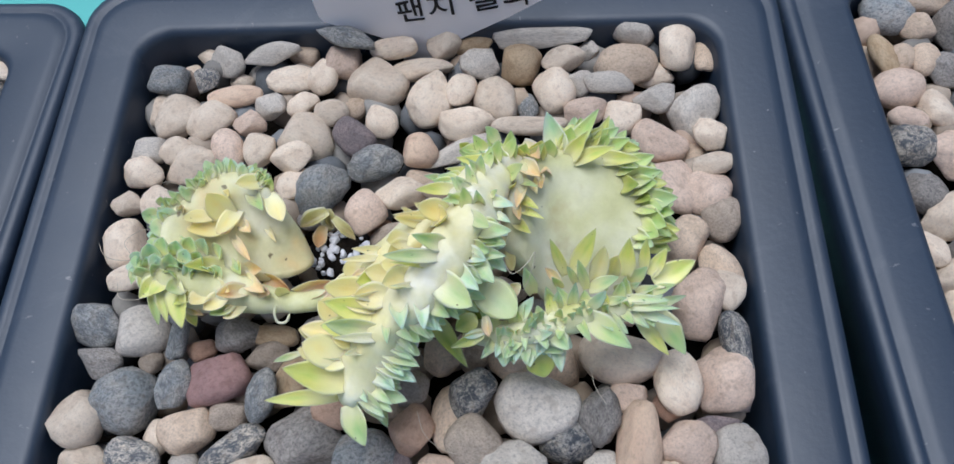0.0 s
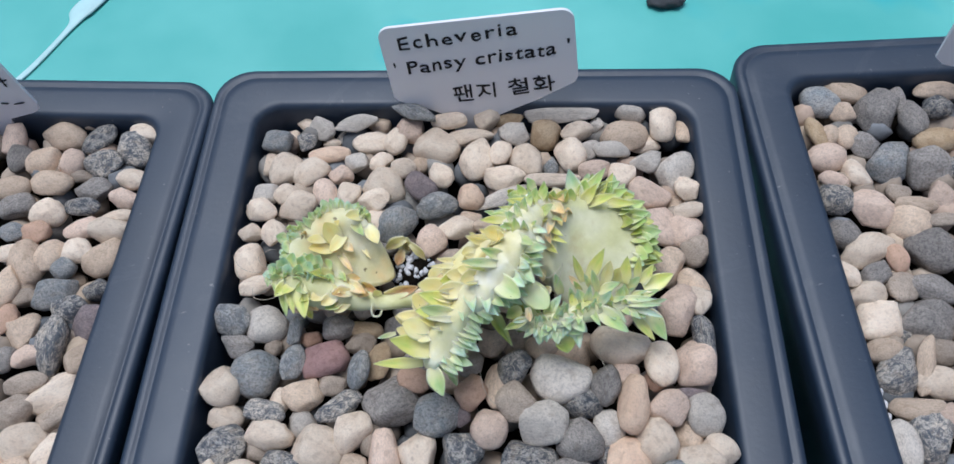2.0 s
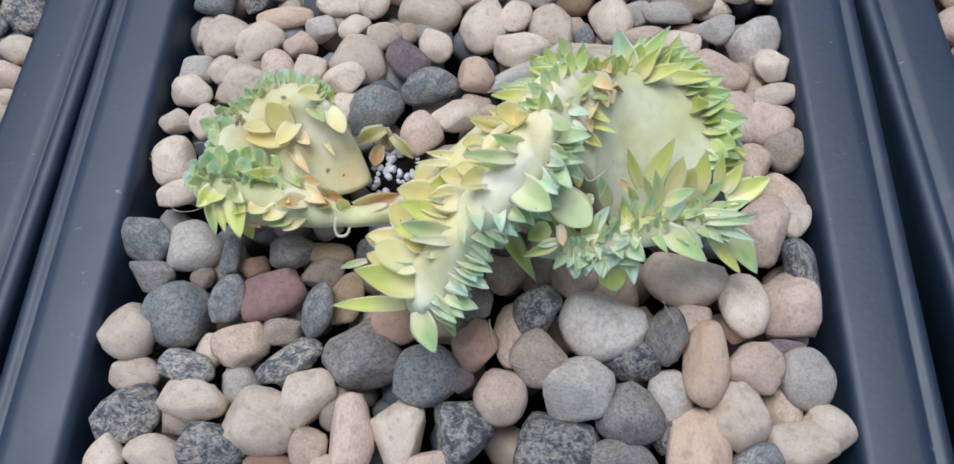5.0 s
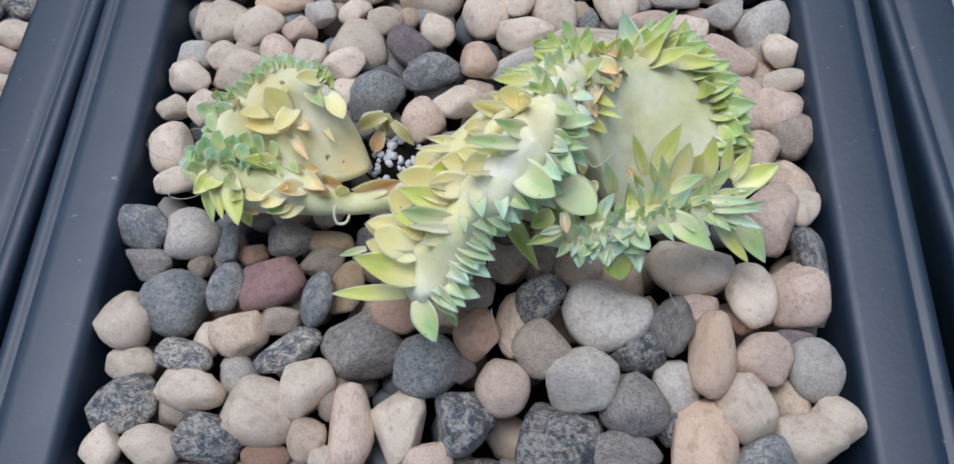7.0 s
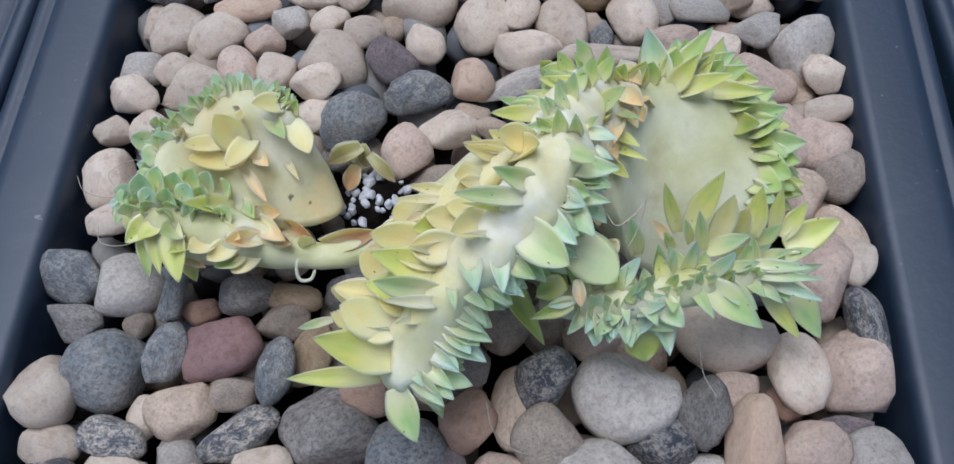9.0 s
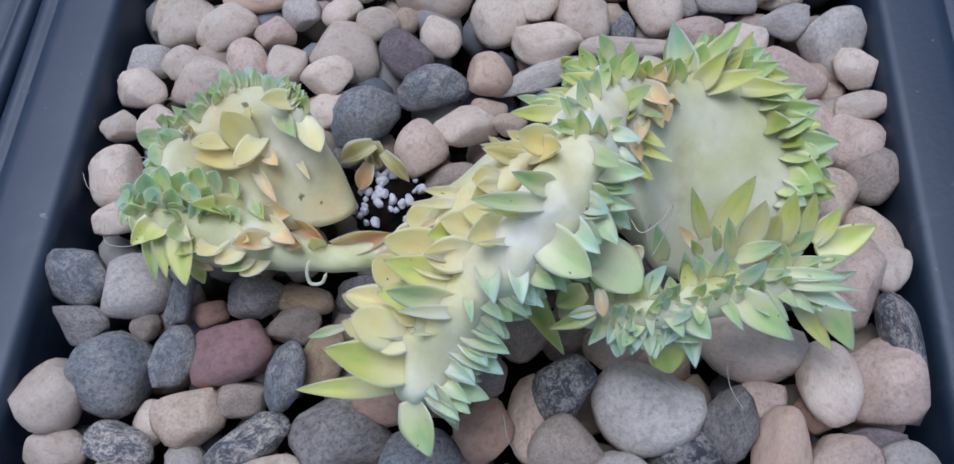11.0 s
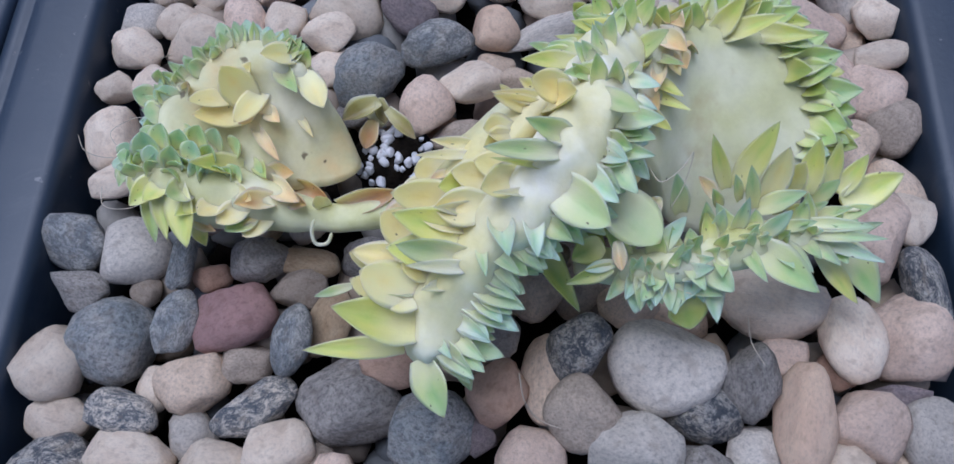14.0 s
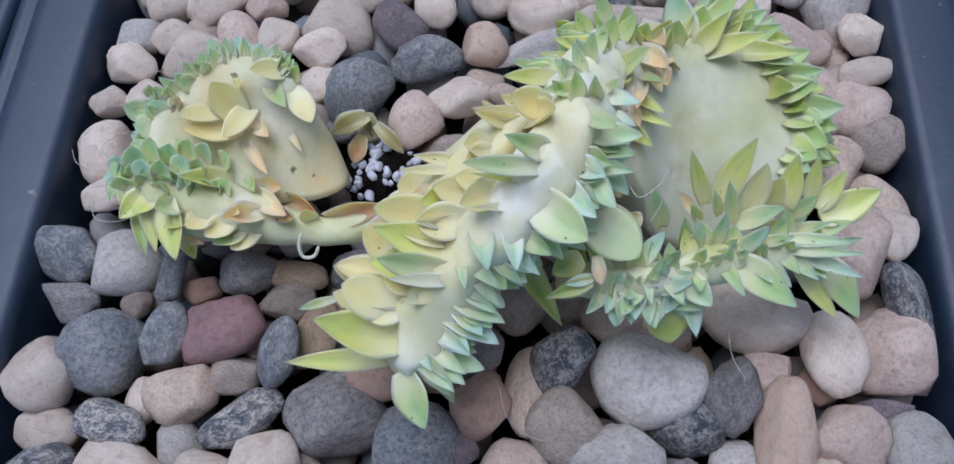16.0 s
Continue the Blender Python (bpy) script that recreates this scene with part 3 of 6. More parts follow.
stone(bed_main, -33.3, 60.9, 97.2, 4.7, 1.9, 1.5, 5, "peach")
stone(bed_main, -34.2, 67.1, 93.4, 2.1, 1.5, 1.2, 2, "cream")
stone(bed_main, -31.7, 69.2, 92.2, 1.8, 2.1, 1.5, 2, "pale")
stone(bed_main, -8.3, 64.5, 95.1, 5.2, 4.8, 3.9, 2, "cream")
stone(bed_main, -0.8, 67.5, 95.2, 5.5, 2.0, 1.7, 2, "cream")
stone(bed_main, 1.6, 60.3, 96.1, 3.8, 5.7, 3.1, -13, "cream")
stone(bed_main, 6.8, 61.4, 97.1, 2.5, 3.5, 2.1, -13, "cream")
stone(bed_main, -43.4, 58.1, 95.9, 3.4, 5.0, 2.8, -18, "cream")
stone(bed_main, -47.7, 60.5, 93.7, 2.3, 3.2, 1.9, 2, "cream")
stone(bed_main, -37.1, 56.5, 95.9, 4.3, 3.6, 2.9, 17, "cream")
stone(bed_main, -26.8, 58.9, 96.6, 3.1, 2.8, 2.3, -28, "pale")
stone(bed_main, -29.9, 55.2, 96.9, 2.8, 2.5, 2.1, 2, "pink")
stone(bed_main, -20.7, 58.8, 97.2, 2.8, 2.3, 1.9, 37, "cream")
stone(bed_main, -15.9, 56.8, 97.3, 3.1, 2.4, 2.0, 12, "cream")
stone(bed_main, -12.1, 60.1, 94.5, 2.0, 2.6, 1.6, -28, "tan")
stone(bed_main, -6.6, 54.8, 97.5, 2.5, 3.6, 2.1, 27, "cream")
stone(bed_main, -11.0, 51.9, 97.2, 3.0, 4.0, 2.5, 37, "mauve")
stone(bed_main, -19.9, 52.8, 96.2, 5.0, 3.9, 3.2, -18, "cream")
stone(bed_main, -46.7, 50.4, 96.7, 2.8, 2.5, 2.1, 2, "pale")
stone(bed_main, -41.6, 50.0, 97.0, 2.8, 2.2, 1.8, 32, "cream")
stone(bed_main, -39.0, 47.2, 95.8, 4.6, 3.9, 3.2, 22, "cream")
stone(bed_main, -32.8, 50.0, 97.1, 2.5, 3.5, 2.0, 22, "pink")
stone(bed_main, -27.4, 50.0, 97.2, 2.6, 3.3, 2.2, -8, "cream")
stone(bed_main, -21.4, 48.1, 97.4, 3.4, 2.7, 2.2, -8, "cream")
stone(bed_main, -15.2, 41.6, 97.5, 4.8, 3.8, 3.1, 57, "blue")
stone(bed_main, -20.5, 43.3, 95.6, 3.0, 3.4, 2.5, 2, "cream")
stone(bed_main, -6.8, 45.8, 98.0, 4.6, 3.0, 2.4, 22, "slate")
stone(bed_main, 0.2, 48.4, 97.9, 3.0, 2.9, 2.3, 2, "peach")
stone(bed_main, -2.4, 39.7, 98.9, 4.0, 2.9, 2.4, 12, "cream")
stone(bed_main, 0.4, 44.1, 96.1, 2.4, 1.9, 1.6, 2, "tan")
stone(bed_main, -7.5, 36.2, 99.0, 3.1, 3.9, 2.6, 17, "pink")
stone(bed_main, -46.9, 45.5, 96.5, 3.6, 2.8, 2.3, 2, "cream")
stone(bed_main, -48.2, 39.4, 97.0, 2.7, 2.3, 1.9, 2, "cream")
stone(bed_main, -43.0, 39.5, 97.0, 2.6, 3.4, 2.1, 27, "cream")
stone(bed_main, -47.1, 32.3, 96.5, 3.2, 4.0, 2.6, 2, "cream")
stone(bed_main, -44.8, 25.9, 97.6, 3.6, 2.1, 1.7, 12, "cream")
stone(bed_main, -42.6, 29.1, 94.4, 2.4, 3.3, 2.0, 2, "tan")
stone(bed_main, -17.3, 37.1, 95.4, 2.4, 1.9, 1.5, 2, "grey")
stone(bed_main, -5.7, 34.9, 95.3, 2.4, 1.9, 1.5, 2, "rust")
stone(bed_main, -3.5, 32.8, 97.7, 3.3, 1.8, 1.5, 22, "taupe")
stone(bed_main, 7.4, 49.3, 96.5, 6.6, 1.9, 1.6, 32, "pale")
stone(bed_main, 3.6, 39.5, 100.0, 2.1, 1.6, 1.3, 2, "tan")
stone(bed_main, 7.8, 53.9, 97.4, 4.4, 2.8, 2.3, -10, "cream")
stone(bed_main, 8.3, 72.8, 95.3, 3.7, 1.8, 1.4, 2, "ochre")
stone(bed_main, 10.1, 67.7, 96.2, 3.2, 3.5, 2.6, 42, "pale")
stone(bed_main, 6.4, 70.0, 93.3, 1.8, 2.1, 1.5, 2, "tan")
stone(bed_main, 20.5, 73.4, 96.7, 8.8, 2.3, 1.9, -1, "pale")
stone(bed_main, 17.3, 67.7, 95.8, 3.6, 3.6, 3.0, 2, "ochre")
stone(bed_main, 24.9, 68.0, 96.7, 3.6, 2.4, 2.0, 2, "cream")
stone(bed_main, 13.1, 59.7, 96.1, 3.7, 4.7, 3.0, 12, "cream")
stone(bed_main, 18.6, 59.0, 94.7, 1.7, 2.6, 1.4, 2, "slate")
stone(bed_main, 23.0, 61.9, 95.9, 3.7, 4.0, 3.0, -18, "cream")
stone(bed_main, 27.9, 63.4, 95.9, 2.6, 2.3, 1.9, 2, "pale")
stone(bed_main, 32.6, 62.3, 96.9, 4.0, 2.3, 1.9, -8, "pale")
stone(bed_main, 29.7, 71.1, 95.0, 2.0, 2.0, 1.7, 2, "pale")
stone(bed_main, 37.3, 74.9, 96.9, 4.1, 3.2, 2.6, -28, "pale")
stone(bed_main, 36.0, 67.5, 95.3, 5.2, 4.0, 3.3, 2, "tan")
stone(bed_main, 41.1, 66.2, 93.9, 3.8, 2.0, 1.7, 12, "cream")
stone(bed_main, 44.9, 69.8, 97.0, 3.2, 4.2, 2.6, 2, "cream")
stone(bed_main, 49.6, 69.7, 94.8, 2.2, 3.6, 1.8, 12, "tan")
stone(bed_main, 28.1, 56.5, 96.9, 3.6, 2.5, 2.1, 2, "pink")
stone(bed_main, 34.4, 55.8, 96.4, 3.1, 3.7, 2.5, -8, "cream")
stone(bed_main, 40.8, 59.3, 96.6, 3.9, 2.5, 2.1, 17, "pale")
stone(bed_main, 46.8, 57.6, 95.4, 3.9, 5.0, 3.2, -23, "pale")
stone(bed_main, 49.0, 51.9, 96.4, 2.7, 3.0, 2.2, 2, "cream")
stone(bed_main, 40.2, 51.0, 95.9, 4.7, 3.6, 2.9, -23, "pink")
stone(bed_main, 46.0, 50.0, 93.0, 2.8, 2.1, 1.7, 2, "tan")
stone(bed_main, 48.2, 45.5, 97.2, 3.7, 1.9, 1.5, 7, "cream")
stone(bed_main, 41.3, 42.6, 95.8, 4.0, 5.6, 3.3, 27, "pink")
stone(bed_main, 47.3, 41.0, 95.8, 3.7, 4.2, 3.0, -33, "pink")
stone(bed_main, 49.0, 35.9, 96.2, 3.3, 3.7, 2.7, -28, "taupe")
stone(bed_main, 42.4, 31.6, 96.4, 3.6, 3.9, 3.0, 2, "tan")
stone(bed_main, 47.5, 27.0, 96.9, 2.8, 3.8, 2.3, 22, "tan")
stone(bed_main, 18.4, 53.4, 97.8, 6.2, 1.9, 1.6, 7, "cream")

# the nearer stretch of the bed, heaped up a little under the plant
stone(bed_main, -47.8, 18.1, 97.8, 4.0, 3.3, 2.7, -23, "slate", True)
stone(bed_main, -40.9, 16.8, 97.6, 4.3, 3.7, 3.1, 12, "pale", False)
stone(bed_main, -33.9, 15.4, 99.6, 1.4, 3.2, 1.1, -3, "slate", True)
stone(bed_main, -25.4, 16.1, 98.8, 3.2, 2.7, 2.2, 22, "grey", True)
stone(bed_main, -19.9, 16.2, 97.5, 3.5, 1.7, 1.4, -3, "ochre", False)
stone(bed_main, -20.9, 13.1, 97.3, 3.1, 2.2, 1.8, 7, "taupe", True)
stone(bed_main, -45.2, 11.7, 98.7, 3.5, 2.3, 1.9, -18, "grey", True)
stone(bed_main, -38.7, 12.3, 96.8, 1.7, 1.8, 1.4, -3, "taupe", False)
stone(bed_main, -41.3, 6.3, 96.9, 4.8, 4.7, 3.9, -3, "blue", False)
stone(bed_main, -47.2, 3.9, 97.4, 4.0, 4.0, 3.3, -33, "cream", True)
stone(bed_main, -33.6, 8.5, 99.0, 2.3, 3.4, 1.9, -3, "slate", True)
stone(bed_main, -27.8, 9.5, 98.1, 4.9, 3.9, 3.2, 15, "red", True)
stone(bed_main, -31.2, 14.3, 97.0, 2.1, 1.8, 1.5, -3, "rust", True)
stone(bed_main, -25.3, 4.4, 97.4, 2.8, 2.2, 1.8, -3, "taupe", True)
stone(bed_main, -20.0, 6.4, 100.4, 2.1, 3.7, 1.8, -11, "slate", False)
stone(bed_main, -31.0, 2.1, 98.3, 3.8, 3.5, 2.9, -3, "tan", True)
stone(bed_main, -16.7, 9.3, 97.9, 2.4, 3.8, 2.0, -3, "ochre", True)
stone(bed_main, -8.7, 4.0, 102.1, 3.1, 2.3, 1.9, -28, "orange", True)
stone(bed_main, -13.5, 0.2, 99.0, 5.4, 5.3, 4.4, -3, "grey", True)
stone(bed_main, -4.5, -2.8, 101.5, 4.4, 4.0, 3.3, -3, "blue", False)
stone(bed_main, -37.8, -1.4, 98.9, 4.2, 2.3, 1.9, -11, "granite", True)
stone(bed_main, -23.4, -0.9, 99.8, 4.5, 2.5, 2.1, 27, "granite", True)
stone(bed_main, -35.7, 1.1, 96.8, 2.0, 2.5, 1.7, -3, "cream", False)
stone(bed_main, -46.1, -2.2, 96.1, 3.5, 2.5, 2.1, -8, "cream", False)
stone(bed_main, -36.1, -5.9, 98.4, 4.3, 3.0, 2.5, -3, "cream", True)
stone(bed_main, -30.4, -3.9, 96.4, 3.0, 2.9, 2.4, -3, "pale", True)
stone(bed_main, -45.0, -7.9, 97.4, 4.3, 4.0, 3.3, -3, "dark", True)
stone(bed_main, -26.7, -8.7, 97.9, 5.1, 4.1, 3.4, -15, "cream", False)
stone(bed_main, -20.3, -5.8, 99.3, 3.4, 3.9, 2.8, -23, "cream", True)
stone(bed_main, -32.5, -12.0, 98.0, 4.7, 3.4, 2.8, -15, "dark", True)
stone(bed_main, -46.3, -14.2, 98.5, 2.5, 3.0, 2.1, -3, "cream", False)
stone(bed_main, -40.1, -13.8, 98.4, 3.7, 2.7, 2.3, -3, "cream", False)
stone(bed_main, -38.5, -8.8, 96.5, 2.4, 2.1, 1.8, -3, "taupe", True)
stone(bed_main, -19.3, -12.3, 99.5, 2.4, 2.9, 2.0, -3, "tan", False)
stone(bed_main, -13.9, -10.6, 99.7, 3.0, 5.1, 2.5, 1, "pink", False)
stone(bed_main, -7.2, -10.3, 100.1, 3.6, 4.9, 3.0, -3, "cream", True)
stone(bed_main, 0.9, -9.9, 100.7, 4.2, 4.3, 3.5, -33, "dark", True)
stone(bed_main, -24.9, -14.1, 97.2, 3.0, 1.7, 1.4, -3, "rust", True)
stone(bed_main, -16.8, -15.0, 99.9, 1.8, 2.0, 1.5, -3, "cream", False)
stone(bed_main, -3.5, -14.5, 100.6, 3.0, 2.4, 2.0, -3, "pink", True)
stone(bed_main, -16.6, -6.9, 98.3, 2.0, 2.9, 1.7, -3, "taupe", False)
stone(bed_main, 2.4, 0.4, 103.5, 3.1, 3.6, 2.6, -3, "orange", True)
stone(bed_main, 5.8, 12.6, 102.0, 2.8, 3.6, 2.3, -3, "tan", False)
stone(bed_main, 10.3, 5.4, 104.1, 2.9, 3.3, 2.4, -3, "dark", True)
stone(bed_main, 10.5, 12.5, 99.7, 3.0, 3.3, 2.5, -3, "taupe", True)
stone(bed_main, 15.5, 11.0, 102.7, 3.0, 2.9, 2.4, -3, "tan", True)
stone(bed_main, 6.9, 2.5, 102.4, 2.2, 4.6, 1.8, -3, "tan", False)
stone(bed_main, 1.9, 6.6, 103.5, 2.3, 2.4, 1.9, -3, "taupe", True)
stone(bed_main, 18.8, 4.4, 102.7, 5.5, 4.8, 4.0, -13, "pale", False)
stone(bed_main, 10.7, -0.9, 104.0, 3.5, 3.4, 2.8, 27, "taupe", False)
stone(bed_main, 27.2, 2.9, 103.5, 2.7, 3.8, 2.3, 2, "grey", True)
stone(bed_main, 30.6, 12.2, 100.2, 5.5, 4.2, 3.5, -11, "cream", False)
stone(bed_main, 38.6, 8.4, 100.8, 3.0, 4.6, 2.5, -3, "cream", False)
stone(bed_main, 45.5, 9.0, 98.7, 4.4, 5.0, 3.6, -38, "pink", True)
stone(bed_main, 47.6, 13.9, 99.7, 2.2, 5.1, 1.8, 3, "dark", False)
stone(bed_main, 43.4, 20.7, 98.1, 3.7, 5.0, 3.1, -3, "pink", True)
stone(bed_main, 47.7, 22.8, 99.0, 2.3, 3.1, 1.9, -3, "cream", False)
stone(bed_main, 32.3, -0.6, 102.6, 2.9, 5.3, 2.4, -11, "peach", False)
stone(bed_main, 31.5, 6.2, 100.5, 2.7, 2.2, 1.8, -3, "pink", True)
stone(bed_main, 37.1, 4.9, 99.9, 2.3, 1.9, 1.6, -3, "rust", True)
stone(bed_main, 23.0, 0.1, 101.5, 3.5, 3.1, 2.6, -3, "dark", True)
stone(bed_main, 15.4, -4.4, 103.1, 4.5, 4.0, 3.3, -3, "pale", True)
stone(bed_main, 5.7, -5.9, 103.0, 3.2, 3.4, 2.7, -3, "pink", False)
stone(bed_main, 22.3, -7.2, 102.0, 4.1, 4.1, 3.4, -3, "grey", True)
stone(bed_main, 27.4, -4.6, 100.3, 3.1, 3.4, 2.6, -3, "pale", False)
stone(bed_main, 38.7, -0.6, 101.1, 3.8, 3.3, 2.7, -3, "pink", True)
stone(bed_main, 43.9, 2.4, 98.9, 3.0, 1.9, 1.6, -3, "mauve", True)
stone(bed_main, 45.8, -1.4, 99.9, 3.3, 4.0, 2.7, 9, "pale", False)
stone(bed_main, 36.4, -6.6, 100.3, 3.9, 4.5, 3.3, -3, "cream", True)
stone(bed_main, 47.7, -8.0, 99.4, 3.1, 3.0, 2.5, -43, "cream", False)
stone(bed_main, 43.9, -10.7, 99.2, 4.1, 3.5, 2.9, -23, "cream", True)
stone(bed_main, 12.8, -11.6, 100.3, 5.8, 4.8, 4.0, -3, "dark", True)
stone(bed_main, 20.9, -13.4, 101.3, 4.3, 2.7, 2.2, -3, "grey", False)
stone(bed_main, 30.3, -11.6, 99.8, 4.4, 5.7, 3.6, -3, "peach", False)
stone(bed_main, 38.3, -13.1, 99.7, 3.7, 3.1, 2.5, -3, "slate", True)
stone(bed_main, 42.5, -5.6, 98.3, 2.5, 3.1, 2.0, -3, "tan", False)
stone(bed_main, 26.7, -9.3, 100.0, 2.2, 2.4, 1.8, -3, "dark", True)
stone(bed_main, 0.4, -3.1, 101.5, 1.9, 2.0, 1.6, -3, "mauve", True)
stone(bed_left, -112.0, 67.3, 96.1, 3.0, 4.5, 2.4, 2, "pink")
stone(bed_left, -100.1, 67.7, 95.6, 5.4, 3.6, 2.9, -8, "tan")
stone(bed_left, -93.6, 71.5, 95.5, 2.3, 1.2, 1.0, 22, "taupe")
stone(bed_left, -90.7, 66.7, 96.1, 4.4, 3.0, 2.4, 42, "dark")
stone(bed_left, -81.6, 63.7, 94.6, 5.3, 4.7, 3.9, -13, "granite")
stone(bed_left, -79.1, 67.7, 96.7, 4.0, 2.2, 1.8, -23, "cream")
stone(bed_left, -108.6, 61.0, 96.3, 2.6, 3.8, 2.2, 2, "grey")
stone(bed_left, -102.4, 60.3, 95.5, 3.8, 3.7, 3.0, 2, "tan")
stone(bed_left, -95.5, 59.5, 95.9, 3.2, 3.5, 2.6, 2, "pink")
stone(bed_left, -87.9, 59.4, 95.5, 4.8, 3.6, 3.0, -13, "granite")
stone(bed_left, -107.4, 51.9, 96.2, 4.3, 2.9, 2.3, 2, "tan")
stone(bed_left, -98.7, 53.6, 95.7, 5.0, 3.4, 2.8, -13, "tan")
stone(bed_left, -87.7, 51.4, 95.7, 4.8, 3.4, 2.8, -3, "grey")
stone(bed_left, -92.9, 56.0, 95.3, 2.9, 1.4, 1.2, 2, "taupe")
stone(bed_left, -79.4, 54.3, 96.5, 4.6, 2.4, 2.0, -6, "cream")
stone(bed_left, -79.1, 48.9, 96.4, 3.4, 2.5, 2.1, -8, "pink")
stone(bed_left, -88.8, 46.5, 96.7, 4.5, 2.2, 1.8, -8, "dark")
stone(bed_left, -104.6, 47.2, 95.6, 4.2, 3.5, 2.9, 2, "grey")
stone(bed_left, -97.0, 45.6, 95.4, 4.2, 3.8, 3.1, 2, "cream")
stone(bed_left, -80.4, 43.9, 96.1, 4.2, 1.7, 1.4, 7, "cream")
stone(bed_left, -80.7, 40.8, 95.9, 4.7, 3.2, 2.6, 2, "cream")
stone(bed_left, -87.3, 41.0, 96.2, 4.1, 2.7, 2.3, 17, "pink")
stone(bed_left, -97.5, 39.7, 96.2, 3.3, 2.7, 2.3, 2, "orange")
stone(bed_left, -103.1, 39.7, 96.5, 3.3, 2.5, 2.0, 2, "blue")
stone(bed_left, -101.9, 34.5, 96.5, 3.4, 2.4, 2.0, 2, "cream")
stone(bed_left, -97.6, 32.3, 95.4, 3.8, 5.1, 3.1, 17, "tan")
stone(bed_left, -92.7, 34.0, 96.1, 3.0, 3.8, 2.4, -18, "tan")
stone(bed_left, -86.9, 35.0, 96.3, 3.8, 2.7, 2.2, -3, "cream")
stone(bed_left, -81.0, 33.9, 95.0, 4.7, 4.3, 3.5, 37, "tan")
stone(bed_left, -88.4, 30.8, 96.3, 2.7, 2.9, 2.2, 2, "blue")
stone(bed_left, -88.9, 25.2, 95.5, 4.5, 3.7, 3.0, 2, "blue")
stone(bed_left, -79.3, 25.2, 96.4, 3.4, 2.6, 2.1, 2, "dark")
stone(bed_left, -84.1, 20.4, 96.0, 3.9, 3.1, 2.5, -8, "dark")
stone(bed_left, -78.8, 18.2, 96.0, 3.1, 4.1, 2.5, -33, "mauve")
stone(bed_left, -100.0, 26.3, 96.1, 2.9, 4.6, 2.4, 2, "tan")
stone(bed_left, -97.4, 18.4, 96.0, 3.1, 3.6, 2.5, 2, "orange")
stone(bed_left, -92.9, 15.9, 95.3, 3.8, 4.1, 3.2, 2, "tan")
stone(bed_left, -85.5, 12.3, 96.0, 3.0, 6.3, 2.5, 7, "granite")
stone(bed_left, -95.9, 24.1, 94.8, 3.4, 2.1, 1.7, 2, "taupe")
stone(bed_left, -78.7, 9.6, 96.3, 2.7, 3.5, 2.2, -18, "tan")
stone(bed_left, -83.5, 16.1, 93.6, 2.8, 2.3, 1.9, 2, "taupe")
stone(bed_left, -90.2, 9.8, 96.5, 4.0, 2.5, 2.0, 12, "pink")
stone(bed_left, -93.9, 9.3, 97.1, 1.7, 3.1, 1.4, 2, "grey")
stone(bed_left, -88.2, 4.0, 96.7, 4.7, 2.2, 1.8, 7, "taupe")
stone(bed_left, -81.9, 2.0, 95.5, 6.1, 3.7, 3.0, 32, "cream")
stone(bed_left, -80.2, -2.2, 95.0, 4.2, 3.0, 2.5, 2, "taupe")
stone(bed_left, -88.6, -1.9, 95.7, 3.6, 3.4, 2.8, 2, "taupe")
stone(bed_left, -85.6, -7.6, 95.4, 4.7, 3.8, 3.1, 2, "cream")
stone(bed_left, -78.1, -9.1, 96.0, 3.1, 4.1, 2.5, -23, "cream")
stone(bed_left, -84.4, -12.9, 96.6, 3.5, 2.3, 1.9, 2, "tan")

stone(bed_right, 83.2, 77.8, 95.4, 4.4, 3.8, 3.1, -13, "blue")
stone(bed_right, 90.1, 80.8, 95.8, 5.1, 3.2, 2.7, -3, "tan")
stone(bed_right, 88.1, 74.4, 95.6, 3.2, 2.3, 1.9, 2, "tan")
stone(bed_right, 96.5, 75.2, 94.6, 4.8, 5.4, 3.9, 2, "grey")
stone(bed_right, 101.6, 77.9, 95.8, 2.0, 3.6, 1.7, -8, "grey")
stone(bed_right, 103.5, 72.0, 96.2, 2.9, 5.4, 2.3, 7, "grey")
stone(bed_right, 111.7, 80.9, 95.6, 5.9, 2.3, 1.9, 2, "tan")
stone(bed_right, 110.1, 75.7, 96.1, 3.2, 2.9, 2.4, 2, "dark")
stone(bed_right, 80.0, 67.3, 96.9, 2.0, 4.0, 1.6, 12, "ochre")
stone(bed_right, 83.0, 66.8, 96.6, 2.3, 2.5, 1.9, 2, "tan")
stone(bed_right, 81.4, 60.8, 95.8, 4.2, 3.3, 2.7, 12, "pink")
stone(bed_right, 86.8, 66.3, 96.7, 2.3, 2.8, 1.8, -18, "tan")
stone(bed_right, 90.5, 64.3, 95.7, 3.4, 3.4, 2.8, -18, "grey")
stone(bed_right, 107.1, 65.8, 96.0, 4.5, 3.1, 2.5, 2, "ochre")
stone(bed_right, 95.4, 59.6, 95.1, 5.0, 4.2, 3.4, 22, "blue")
stone(bed_right, 86.7, 56.0, 96.5, 2.5, 3.8, 2.0, 27, "cream")
stone(bed_right, 103.7, 59.1, 94.5, 5.0, 4.9, 4.0, 2, "grey")
stone(bed_right, 81.4, 54.0, 96.9, 3.0, 1.9, 1.6, -18, "pink")
stone(bed_right, 81.3, 49.7, 95.6, 3.5, 4.1, 2.9, 27, "granite")
